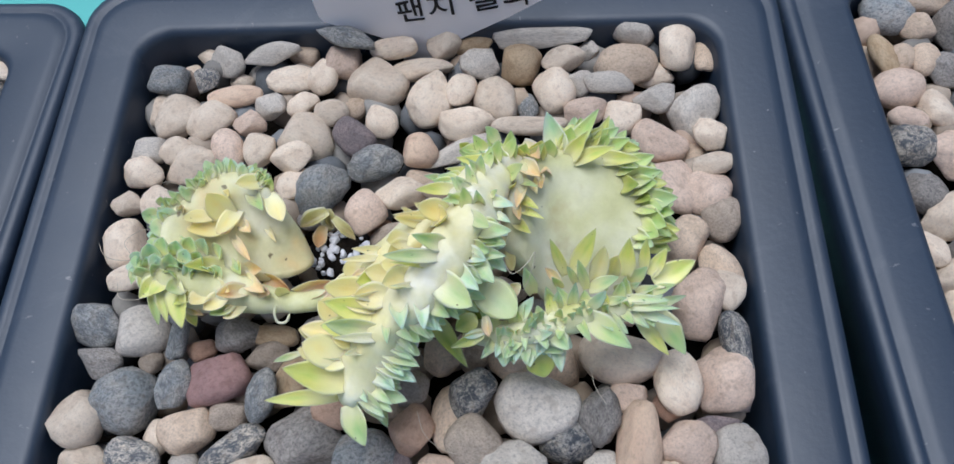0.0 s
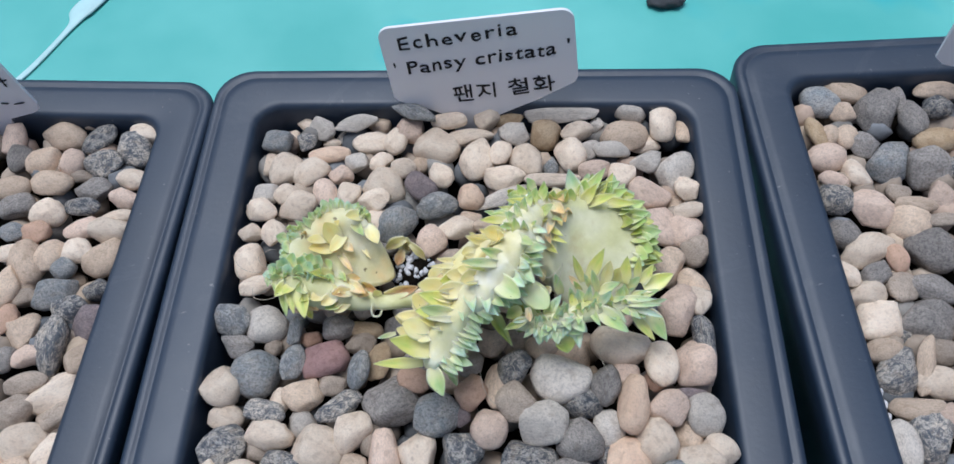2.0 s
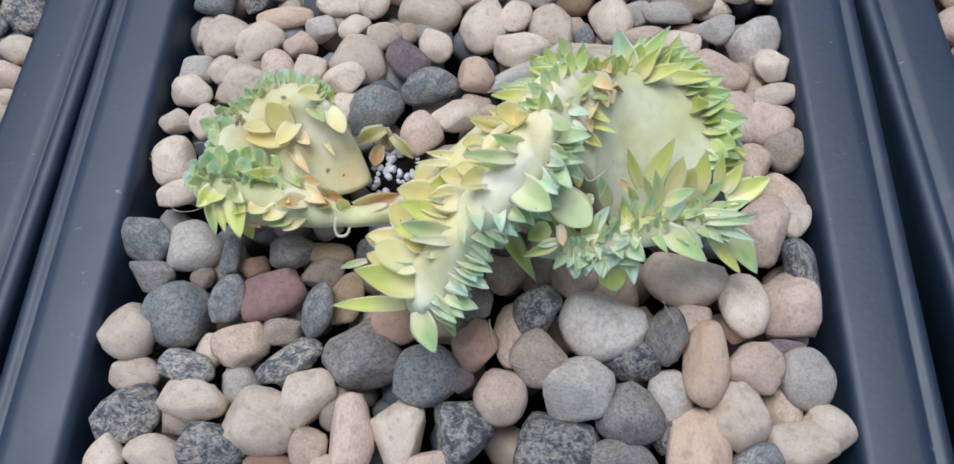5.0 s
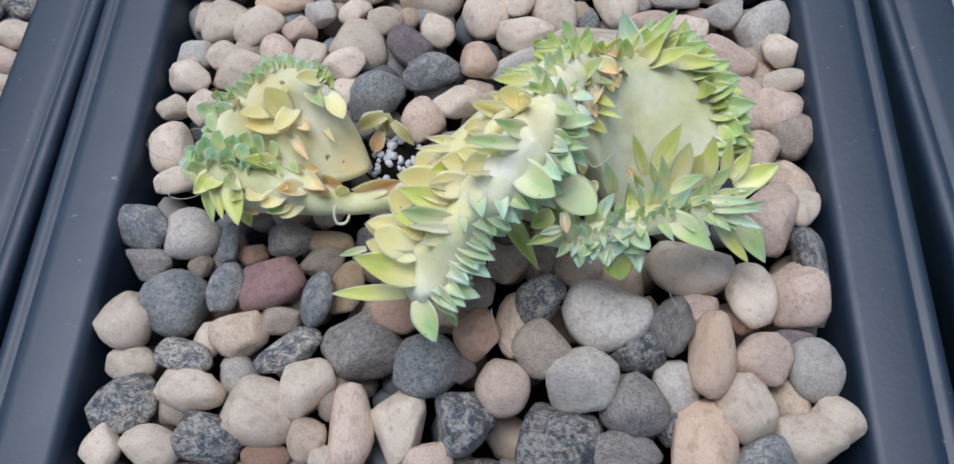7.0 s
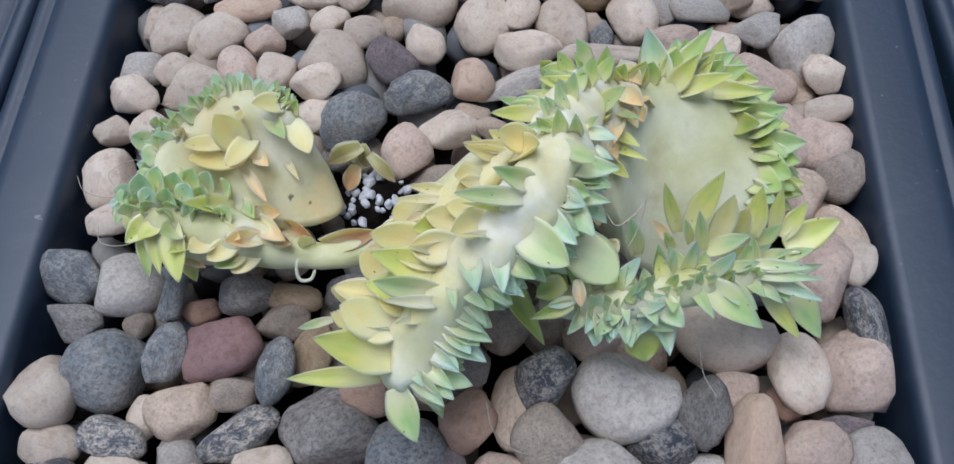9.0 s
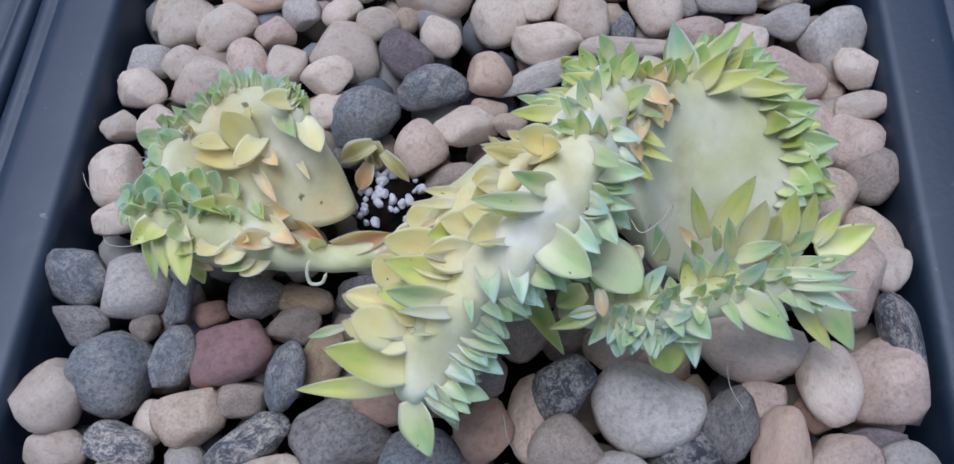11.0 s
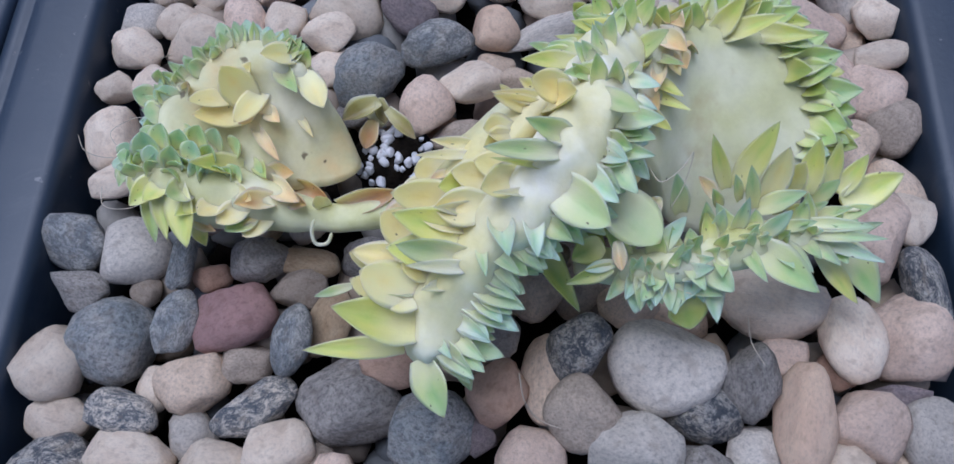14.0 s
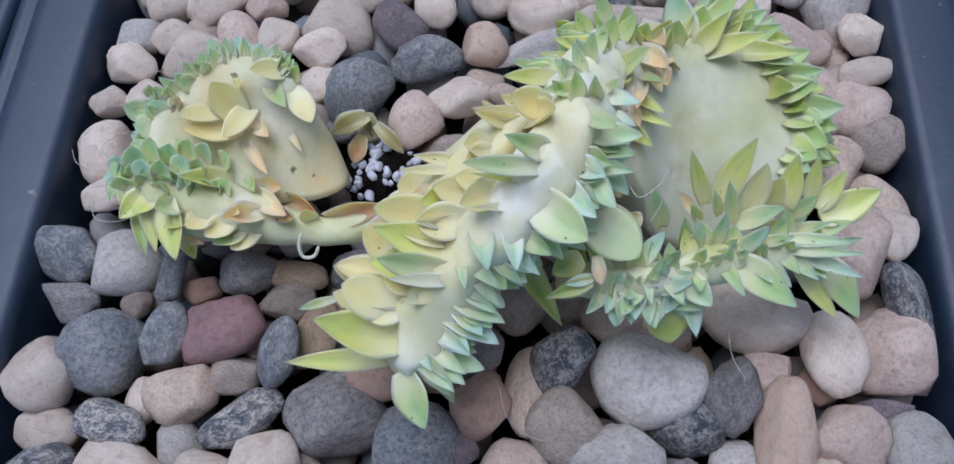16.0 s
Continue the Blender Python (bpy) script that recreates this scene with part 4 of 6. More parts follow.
stone(bed_right, 89.1, 47.3, 94.9, 5.1, 4.4, 3.6, -13, "pink")
stone(bed_right, 95.9, 52.1, 94.5, 2.7, 2.5, 2.0, 2, "taupe")
stone(bed_right, 96.9, 47.2, 97.0, 4.8, 1.9, 1.5, -3, "tan")
stone(bed_right, 95.6, 43.4, 94.8, 4.8, 4.5, 3.7, 2, "tan")
stone(bed_right, 102.4, 43.6, 97.0, 3.9, 1.8, 1.5, 2, "taupe")
stone(bed_right, 81.4, 40.4, 95.8, 3.7, 3.3, 2.7, -8, "grey")
stone(bed_right, 85.5, 36.3, 95.7, 5.7, 3.4, 2.8, 30, "cream")
stone(bed_right, 90.6, 34.1, 96.8, 2.0, 3.1, 1.7, 7, "orange")
stone(bed_right, 99.4, 37.3, 94.2, 5.5, 5.2, 4.3, 2, "grey")
stone(bed_right, 79.5, 30.1, 96.8, 2.0, 3.2, 1.7, 17, "cream")
stone(bed_right, 85.6, 30.7, 96.4, 3.2, 2.5, 2.1, 22, "grey")
stone(bed_right, 82.8, 25.6, 96.0, 4.0, 3.0, 2.5, 2, "cream")
stone(bed_right, 90.3, 28.1, 96.0, 3.0, 3.8, 2.5, 2, "taupe")
stone(bed_right, 96.6, 27.2, 95.9, 5.0, 3.1, 2.6, -13, "grey")
stone(bed_right, 84.3, 20.7, 94.7, 4.7, 4.6, 3.8, 2, "cream")
stone(bed_right, 93.5, 20.2, 94.6, 5.6, 4.7, 3.9, -3, "grey")
stone(bed_right, 82.7, 13.0, 96.5, 3.6, 2.4, 2.0, 7, "tan")
stone(bed_right, 88.7, 18.0, 93.5, 3.1, 2.5, 2.0, 2, "dark")
stone(bed_right, 85.0, 8.7, 95.4, 5.0, 3.8, 3.1, 37, "granite")
stone(bed_right, 90.2, 9.9, 97.1, 1.7, 5.7, 1.4, -18, "tan")
stone(bed_right, 95.0, 13.3, 95.3, 3.0, 2.6, 2.2, 2, "taupe")
stone(bed_right, 92.4, 6.7, 95.9, 4.5, 3.2, 2.6, 2, "cream")
stone(bed_right, 86.2, 1.5, 96.6, 4.8, 2.3, 1.9, -1, "tan")
stone(bed_right, 88.4, -3.2, 95.1, 4.1, 5.1, 3.4, 2, "granite")
stone(bed_right, 82.3, -5.9, 96.1, 2.9, 4.7, 2.4, 2, "pale")
stone(bed_right, 91.7, -0.8, 96.6, 2.3, 2.9, 1.9, 2, "pink")


def fill_bed(bed, m, x0, x1, y0, y1, seed):
    """Pebbles over the stretch of a bed (pot coordinates, mm) that is not yet covered."""
    rnd = random.Random(seed)
    kinds = ["tan"] * 5 + ["cream"] * 4 + ["pink"] * 4 + ["taupe"] * 2 + ["grey"] * 2 + ["pale"] * 2 + ["blue", "dark", "granite", "peach", "mauve"]
    done = PLACED.setdefault(bed.name, [])
    for _ in range(1500):
        x, y, r = rnd.uniform(x0, x1), rnd.uniform(y0, y1), rnd.uniform(3.2, 5.2)
        p = m @ Vector((x * MM, y * MM, 0))
        wx, wy = p.x / MM, p.y / MM
        if all(math.hypot(wx - a, wy - b) > (r + c) * 0.80 for a, b, c in done):
            q = rnd.uniform(0.66, 0.95)
            stone(bed, wx, wy, 98.0 - r * q * 0.8 + rnd.uniform(-0.8, 0.6), r, r * q, r * q * 0.8, rnd.uniform(0, 180), rnd.choice(kinds))


fill_bed(bed_main, M_MAIN, -46, 46, -46, -33, 1)
fill_bed(bed_main, M_MAIN, -3, 34, -24, 14, 7)
fill_bed(bed_main, M_MAIN, -37, -19, -14, 10, 8)
fill_bed(bed_main, M_MAIN, -20, -3, -17, -4, 9)
fill_bed(bed_left, M_LEFT, -46, 46, -46, 46, 2)
fill_bed(bed_right, M_RIGHT, -46, 46, -46, 46, 3)


# ---- plant labels ----
def card(name, outline, y, thick, label, lean=0.0):
    """A flat plastic plant label: outline in x and z (mm), standing at y."""
    bm = bmesh.new()
    front = [bm.verts.new((x * MM, (y + lean * (z - 95)) * MM, z * MM)) for x, z in outline]
    back = [bm.verts.new((x * MM, (y + thick + lean * (z - 95)) * MM, z * MM)) for x, z in outline]
    bm.faces.new(front)
    bm.faces.new(back[::-1])
    n = len(front)
    for i in range(n):
        bm.faces.new((front[(i + 1) % n], front[i], back[i], back[(i + 1) % n]))
    bmesh.ops.recalc_face_normals(bm, faces=bm.faces)
    bmesh.ops.triangulate(bm, faces=[f for f in bm.faces if len(f.verts) > 4])
    ob = part(name, bm, CARD, smooth=False)
    return tagged(ob, label, "plant label", "labels in the pots")


def corner(cx, cz, r, a0, a1, k=6):
    return [(cx + r * math.cos(radians(a0 + (a1 - a0) * i / k)), cz + r * math.sin(radians(a0 + (a1 - a0) * i / k))) for i in range(k + 1)]


head = corner(-16.9, 119.4, 2.9, 185, 98) + corner(19.9, 123.6, 3.0, 98, 5) + corner(21.2, 109.1, 3.4, 5, -42) + [(15.4, 101.6), (9.0, 98.2), (5.1, 96.0), (4.0, 78.0), (-4.0, 78.0), (-4.6, 96.0), (-10.0, 98.6)] + corner(-15.2, 103.8, 3.2, 230, 190)
tag = card("plant_label", head, 72.9, 0.7, "white plastic plant label handwritten in black ink", 0.12)


def writing(text, x, z, size, turn, parent, shear=0.12, space=1.08, squeeze=1.0):
    cu = bpy.data.curves.new("writing", "FONT")
    cu.body, cu.size, cu.extrude, cu.shear, cu.space_character, cu.offset = text, size * MM, 0.00006, shear, space, 0.00003
    ob = new("writing_curve", cu)
    bpy.context.view_layer.update()
    me = bpy.data.meshes.new_from_object(ob.evaluated_get(bpy.context.evaluated_depsgraph_get()))
    bpy.data.objects.remove(ob)
    for v in me.vertices:
        q = Vector((v.co.x * 420 + x, v.co.y * 260, z))
        v.co.x += 0.00028 * noise.noise(q)
        v.co.y += 0.00045 * noise.noise(q + Vector((0, 0, 31.0)))
    me.materials.clear()
    me.materials.append(INK)
    w = new("writing", me)
    w.parent = parent
    w.matrix_basis = pose(x * MM, (72.9 - 0.12 + 0.12 * (z - 95)) * MM, z * MM, 83.16) @ pose(0, 0, 0, 0, 0, turn) @ Matrix.Diagonal((squeeze, 1, 1, 1))
    return w


writing("Echeveria", -15.8, 116.2, 5.0, 9.3, tag, 0.05, 1.2, 1.15)
writing("' Pansy cristata '", -17.6, 109.1, 5.0, 9.3, tag, 0.1, 1.1, 1.12)
HANGUL = chr(0xD32C) + chr(0xC9C0) + " " + chr(0xCCA0) + chr(0xD654)
writing(HANGUL, -4.3, 101.3, 5.4, 9.0, tag, 0.05, 1.1, 1.08)


def strokes(lines, y, parent, r=0.28):
    for pts in lines:
        bm = tube([(x, y, z) for x, z in pts], [(r, 0.12)] * len(pts), 6, 8)
        part("writing", bm, INK, parent)


left_head = [(-122.0, 121.0), (-106.5, 119.5), (-105.3, 118.0), (-103.6, 104.0), (-104.3, 101.8), (-106.0, 100.8), (-113.0, 98.5), (-114.0, 80.0), (-122.0, 80.0)]
left_tag = card("plant_label", left_head, 71.0, 0.7, "white plastic plant label standing in gravel, mostly hidden")
strokes([[(-108.4, 112.0), (-106.0, 112.6)], [(-107.5, 114.0), (-107.4, 110.0)], [(-109.0, 104.2), (-106.0, 104.8)], [(-112.0, 104.6), (-110.0, 104.4)]], 70.8, left_tag)
right_head = [(107.2, 116.5), (108.2, 117.6), (120.0, 118.8), (126.0, 117.0), (126.0, 80.0), (118.0, 80.0), (116.0, 101.5), (110.0, 103.2), (107.6, 105.4)]
right_tag = card("plant_label", right_head, 82.6, 0.7, "white plastic plant label standing at the back of the gravel")


# ---- crested succulent ----
def leaf_shape(seed, wide_at, point, cup, base=0.62):
    """A thick pointed leaf, one unit long and wide, foot at the origin, upper face towards z."""
    rnd = random.Random(seed)
    bm = bmesh.new()
    nv, nu = 15, 9
    bend = rnd.uniform(-0.05, 0.05)
    up, lo = {}, {}
    for j in range(nv):
        v = j / (nv - 1)
        if v < wide_at:
            w = base + (1 - base) * math.sin(v / wide_at * math.pi / 2)
        else:
            k = (v - wide_at) / (1 - wide_at)
            w = max(0.012, (1 - k ** point) ** 0.85 * (1 - 0.12 * k) if k < 0.9 else 1.35 * (1 - k) + 0.012)
        for i in range(nu):
            u = i / (nu - 1) * 2 - 1
            x = u * w * 0.5 + bend * v * v
            z = cup * (0.85 * u * u + 0.1 * abs(u)) * w * 0.75 + 0.3 * v * v * cup * 2
            th = 0.15 * (1 - u * u) ** 0.7 * w * (1 - 0.45 * v)
            keel = 0.05 * (1 - abs(u)) * w
            up[i, j] = bm.verts.new((x, v, z + th * 0.6))
            lo[i, j] = bm.verts.new((x, v, z - th - keel)) if 0 < i < nu - 1 else up[i, j]
    for j in range(nv - 1):
        for i in range(nu - 1):
            bm.faces.new((up[i, j], up[i + 1, j], up[i + 1, j + 1], up[i, j + 1]))
            q = []
            for v in (lo[i, j], lo[i, j + 1], lo[i + 1, j + 1], lo[i + 1, j]):
                if v not in q:
                    q.append(v)
            bm.faces.new(q)
    for j in (0, nv - 1):
        loop = [up[i, j] for i in range(nu)] + [lo[i, j] for i in range(nu - 2, 0, -1)]
        bm.faces.new(loop if j else loop[::-1])
    bmesh.ops.recalc_face_normals(bm, faces=bm.faces)
    return mesh_from(bm, "leaf")


LEAF_MESH = [leaf_shape(s, w, p, c) for s, w, p, c in ((1, 0.4, 1.7, 0.4), (2, 0.36, 1.5, 0.55), (3, 0.45, 1.8, 0.3), (4, 0.34, 1.4, 0.65), (5, 0.4, 1.6, 0.48))]
TOOTH = [leaf_shape(s, w, p, c, 0.9) for s, w, p, c in ((31, 0.3, 1.7, 0.35), (32, 0.26, 1.5, 0.5), (33, 0.34, 1.9, 0.25), (34, 0.3, 1.6, 0.6))]
CURLED = [leaf_shape(s, 0.5, 1.8, c) for s, c in ((8, 0.9), (9, 1.1))]
BLUNT = [leaf_shape(s, w, p, c) for s, w, p, c in ((11, 0.5, 2.6, 0.22), (12, 0.55, 2.2, 0.35), (13, 0.45, 2.4, 0.5))]
for me in LEAF_MESH + CURLED + BLUNT + TOOTH:
    me.materials.append(LEAF["lime"])
lrng = random.Random(9)


FLESH_TREES = {}


def settle(limb, a, b):
    """Sets a leaf's foot on the flesh of its limb and keeps its tip and middle out of it."""
    if limb.name not in FLESH_TREES:
        FLESH_TREES[limb.name] = [BVHTree.FromPolygons([v.co / MM for v in o.data.vertices], [p.vertices[:] for p in o.data.polygons])
                                  for o in (limb, *(c for c in limb.children if c.name.split(".")[0] in ("flank", "front_lobe")))]

    def nearest(p):
        q, nrm, _, d = min((t.find_nearest(p) for t in FLESH_TREES[limb.name]), key=lambda r: r[3])
        return d, q, nrm

    d, q, nrm = nearest(a)
    if d < 6:
        a = q - nrm * 0.7
    d, q, nrm = nearest(b)
    if (b - q).dot(nrm) < 0.7:
        b = q + nrm * 0.9
    mid = (a + b) / 2
    d, q, nrm = nearest(mid)
    if (mid - q).dot(nrm) < 0.3:
        lift = nrm * (0.4 - (mid - q).dot(nrm))
        b = b + lift * 1.6
    return a, b


def leaf(limb, foot, tip, width, colour, face=(0, -0.35, 1), roll=None, rest=False):
    """One leaf of a limb, from its foot to its tip (mm)."""
    a, b = settle(limb, Vector(foot), Vector(tip)) if rest else (Vector(foot), Vector(tip))
    y = (b - a).normalized()
    up = Vector(face) - y * Vector(face).dot(y)
    up.normalize()
    x = y.cross(up)
    r = lrng.uniform(-20, 20) if roll is None else roll
    m = Matrix((x, y, up)).transposed().to_4x4()
    length = (b - a).length
    thick = min(width, length * 0.8)
    if colour in ("dry", "brown", "husk"):
        pool = CURLED
    elif limb is left_lobe and colour in ("glauc", "blue") or colour in ("cream", "butter", "yellow", "bare", "pale_green") and width > 1.5:
        pool = BLUNT
    elif colour in ("glauc", "blue") and length < width * 2.2:
        pool = TOOTH
    else:
        pool = LEAF_MESH
    ob = new("leaf", lrng.choice(pool))
    ob.parent = limb
    ob.matrix_basis = Matrix.Translation(a * MM) @ m @ pose(0, 0, 0, 0, r, 0) @ Matrix.Diagonal((width * 1.12 * MM, length * 1.04 * MM, thick * MM, 1))
    ob.material_slots[0].link = "OBJECT"
    ob.material_slots[0].material = LEAF[colour]
    return ob


def leaf_row(limb, line, out, count, length, width, colours, seed, lift=0.3, spread=0.35):
    """Crowded small leaves along a crest line (mm), pointing along out, fanned at random."""
    rnd = random.Random(seed)
    c = spline(line, count)
    o = spline(out, count)
    for i in range(count):
        d = Vector(o[i]).normalized()
        d += Vector((rnd.gauss(0, spread), rnd.gauss(0, spread), lift + rnd.gauss(0, spread * 0.7)))
        d.normalize()
        L = length * rnd.uniform(0.75, 1.25)
        a = Vector(c[i]) + Vector((rnd.gauss(0, 0.4), rnd.gauss(0, 0.4), rnd.gauss(0, 0.3)))
        leaf(limb, a, a + d * L, width * rnd.uniform(0.8, 1.2), rnd.choice(colours), (d.x * -0.3, -0.3 - d.y * 0.3, 1), rest=True)


plant = new("crested_succulent")
plant.location = (0, 0, 0)
tagged(plant, "crested succulent with fan-shaped yellow-green stems lying on gravel", "succulent")

# the thick middle ridge, corky white along its top
B_LINE = [(-3.0, 0.6, 116.5), (-2.0, 4.7, 118.6), (1.4, 9.4, 121.4), (5.2, 13.0, 124.0), (8.6, 16.8, 125.6), (11.0, 21.0, 125.4), (11.5, 26.0, 122.8), (13.5, 31.5, 120.0), (17.5, 35.8, 117.0)]
ridge = part("ridge_stem", tube([(x - 0.5, y + 0.8, z - 4.5) for x, y, z in B_LINE], [(2.2, 4.0), (3.0, 4.8), (3.4, 5.0), (3.4, 5.0), (3.4, 5.0), (3.4, 5.0), (3.6, 4.6), (3.6, 4.4), (3.2, 4.0)], 22, 90, 0.35, 0.9), FLESH["ridge"], plant, "pale fleshy stem with a corky white top")
# ridge's left flank, a broad pale slope
part("flank", sheet([(-4.6, 5.0, 115.5), (-2.6, 10.5, 118.6), (0.6, 15.5, 121.4), (4.6, 20.0, 122.8), (8.0, 25.5, 121.0)], [(-4.6, 9.5, 108.0), (-5.0, 14.0, 106.0), (-4.0, 20.0, 105.0), (0.0, 25.0, 105.0), (5.0, 29.5, 106.5)], 5.0, (-1.0, 0.5, 1.2)), FLESH["flank"], ridge, "butter-yellow side of the stem")

# the fan at the back
fan = part("fan_stem", sheet(
    [(15.5, 33.5, 117.5), (18.0, 36.4, 115.4), (21.5, 38.4, 113.6), (26.0, 39.6, 112.0), (30.5, 39.0, 110.4), (33.6, 36.0, 108.6), (35.0, 32.0, 107.0), (34.8, 27.8, 105.2)],
    [(15.0, 24.0, 112.0), (16.5, 22.8, 107.0), (19.0, 21.8, 102.5), (22.5, 21.0, 100.5), (26.0, 21.0, 100.0), (29.0, 22.0, 100.0), (31.5, 23.5, 100.5), (33.0, 25.0, 101.5)], 4.5, (0.5, -1.6, 1.8), 44, 18, 0.35), FLESH["fan"], plant, "smooth translucent pale green fan-shaped stem")

# the branch in front with pointed leaves
D_LINE = [(9.5, 12.5, 110.5), (14.0, 10.8, 113.0), (19.0, 10.9, 115.0), (24.3, 12.6, 114.8), (29.5, 14.2, 113.2), (35.0, 15.8, 110.6)]
branch = part("branch_stem", tube(D_LINE, [(1.6, 1.6), (1.7, 1.8), (1.9, 1.8), (2.0, 1.8), (1.9, 1.7), (1.2, 1.2)], 14, 40, 0.0, 0.4), FLESH["stem"], plant, "knobbly pale green side stem")

# the curled piece with its cup, front lobe and bare stalk
left_lobe = part("curled_stem", sheet(
    [(-35.0, 25.0, 109.0), (-34.6, 29.0, 110.2), (-32.4, 32.0, 111.4), (-29.4, 34.2, 112.0), (-26.5, 36.0, 112.2), (-22.6, 35.8, 112.0), (-19.4, 34.2, 111.0)],
    [(-30.5, 22.5, 107.5), (-28.0, 23.0, 105.5), (-25.0, 23.2, 103.2), (-22.0, 23.4, 101.8), (-19.0, 24.0, 101.0), (-16.5, 25.5, 100.8), (-14.2, 27.6, 101.0)], 3.4, (0.4, -0.2, -0.8), 44, 16, 0.6), FLESH["cup"], plant, "curled cup-shaped stem, yellow-green inside")
part("front_lobe", tube([(-37.8, 24.2, 106.2), (-33.5, 22.4, 106.6), (-28.8, 21.1, 106.0), (-24.4, 19.9, 105.5), (-20.0, 19.0, 105.4), (-14.7, 18.3, 106.0), (-9.4, 18.4, 107.2), (-4.6, 18.2, 109.4)], [(2.4, 2.8), (3.7, 3.9), (3.9, 3.8), (3.0, 3.1), (2.1, 2.2), (1.5, 1.6), (1.4, 1.5), (1.4, 1.6)], 20, 60, 0.0, 0.35), FLESH["stem"], left_lobe, "smooth pale lobe tapering into a bare stalk")
part("hook", tube([(-17.0, 17.2, 108.0), (-17.4, 16.2, 107.0), (-17.1, 15.3, 105.9), (-15.9, 15.4, 105.9), (-15.3, 16.3, 106.8)], [(0.21, 0.21)] * 5, 8, 16), FLESH["stem"], left_lobe, "thin pale hooked flower stalk")
part("root_stub", tube([(4.0, 15.8, 103.6), (5.4, 14.8, 105.6), (7.0, 14.2, 106.8), (8.8, 14.4, 108.4)], [(1.4, 1.3), (1.9, 1.6), (1.6, 1.4), (0.9, 0.9)], 14, 26, 0.0, 0.9), BARK, ridge, "shrivelled dark brown root stub")
withered = part("withered_stem", tube([(-14.5, 36.0, 98.5), (-13.2, 34.0, 100.6), (-12.2, 32.4, 101.4)], [(1.0, 1.0), (1.1, 1.1), (0.7, 0.7)], 10, 14, 0.0, 0.3), FLESH["cup"], plant, "shrivelled brownish stump of a dead rosette")

leaf(ridge, (0.3, 18.3, 120.7), (-4.7, 17.2, 122.5), 0.9, "cream")
leaf(ridge, (-0.1, 19.3, 120.5), (-3.7, 18.7, 122.4), 1.2, "butter")
leaf(ridge, (-1.9, 17.0, 119.8), (-3.7, 15.3, 121.1), 0.8, "dry")
leaf(ridge, (8.1, 17.8, 124.9), (4.3, 18.3, 127.2), 2.0, "fresh")
leaf(ridge, (0.4, 16.3, 120.4), (-1.3, 15.5, 122.7), 1.1, "pale_green")
leaf(ridge, (8.2, 16.6, 124.6), (1.3, 15.4, 127.5), 1.6, "pale_green")
leaf(ridge, (6.9, 15.7, 123.6), (1.8, 15.3, 125.7), 0.8, "lime")
leaf(ridge, (3.9, 15.2, 123.2), (0.8, 12.7, 125.4), 2.6, "butter")
leaf(ridge, (5.5, 13.7, 122.6), (1.9, 12.2, 125.7), 0.8, "bare")
leaf(ridge, (-0.5, 14.4, 119.3), (-6.6, 13.9, 122.0), 3.0, "cream")
leaf(ridge, (0.7, 13.2, 120.7), (-3.0, 12.2, 122.9), 1.3, "bare")
leaf(ridge, (-0.2, 10.9, 120.0), (-6.3, 11.6, 122.6), 3.0, "lime")
leaf(ridge, (-0.1, 9.0, 120.2), (-5.7, 9.0, 123.0), 2.2, "pale_green")
leaf(ridge, (0.6, 8.1, 119.9), (-4.8, 7.3, 122.3), 1.2, "bare")
leaf(ridge, (-4.6, 11.0, 117.4), (-7.9, 13.0, 119.3), 3.2, "cream")
leaf(ridge, (-8.0, 10.7, 111.8), (-11.6, 11.3, 114.2), 2.1, "cream")
leaf(ridge, (-4.5, 6.2, 117.2), (-9.1, 7.4, 120.0), 3.6, "butter")
leaf(ridge, (-5.7, 6.4, 114.5), (-10.6, 7.9, 116.2), 2.3, "cream")
leaf(ridge, (-11.1, 8.2, 113.7), (-14.2, 7.0, 114.2), 0.9, "fresh")
leaf(ridge, (-4.5, 3.9, 115.6), (-11.5, 4.3, 118.7), 3.9, "lime")
leaf(ridge, (-6.0, 3.0, 112.3), (-14.4, 2.0, 114.3), 1.9, "lime")
leaf(ridge, (-4.0, 1.5, 114.5), (-2.0, -2.8, 112.4), 3.0, "fresh")
leaf(ridge, (-1.8, 6.9, 118.6), (-3.9, 5.4, 121.1), 1.1, "bare")
leaf(ridge, (5.9, 24.8, 120.7), (3.6, 24.9, 122.8), 1.5, "butter")
leaf(ridge, (8.9, 27.5, 121.6), (4.0, 26.4, 123.4), 1.6, "lime")
leaf(ridge, (7.6, 30.3, 118.5), (4.5, 30.0, 120.5), 1.3, "fresh")
leaf(ridge, (6.6, 23.0, 120.1), (1.6, 21.8, 125.0), 1.6, "yellow")
leaf(ridge, (6.1, 23.7, 121.2), (1.4, 22.0, 124.9), 1.3, "butter")
leaf(ridge, (3.1, 24.9, 119.6), (2.0, 24.5, 122.5), 0.8, "cream")
leaf(ridge, (8.2, 23.4, 122.9), (4.7, 22.3, 126.8), 2.6, "butter")
leaf(ridge, (6.3, 23.3, 121.1), (9.1, 20.2, 127.5), 2.6, "yellow")
leaf(ridge, (11.3, 25.1, 123.3), (7.4, 23.6, 125.2), 1.7, "fresh")
leaf(ridge, (12.1, 24.2, 123.2), (11.8, 24.6, 127.0), 1.4, "glauc")
leaf(ridge, (13.3, 26.4, 121.1), (14.4, 25.9, 123.9), 0.9, "fresh")
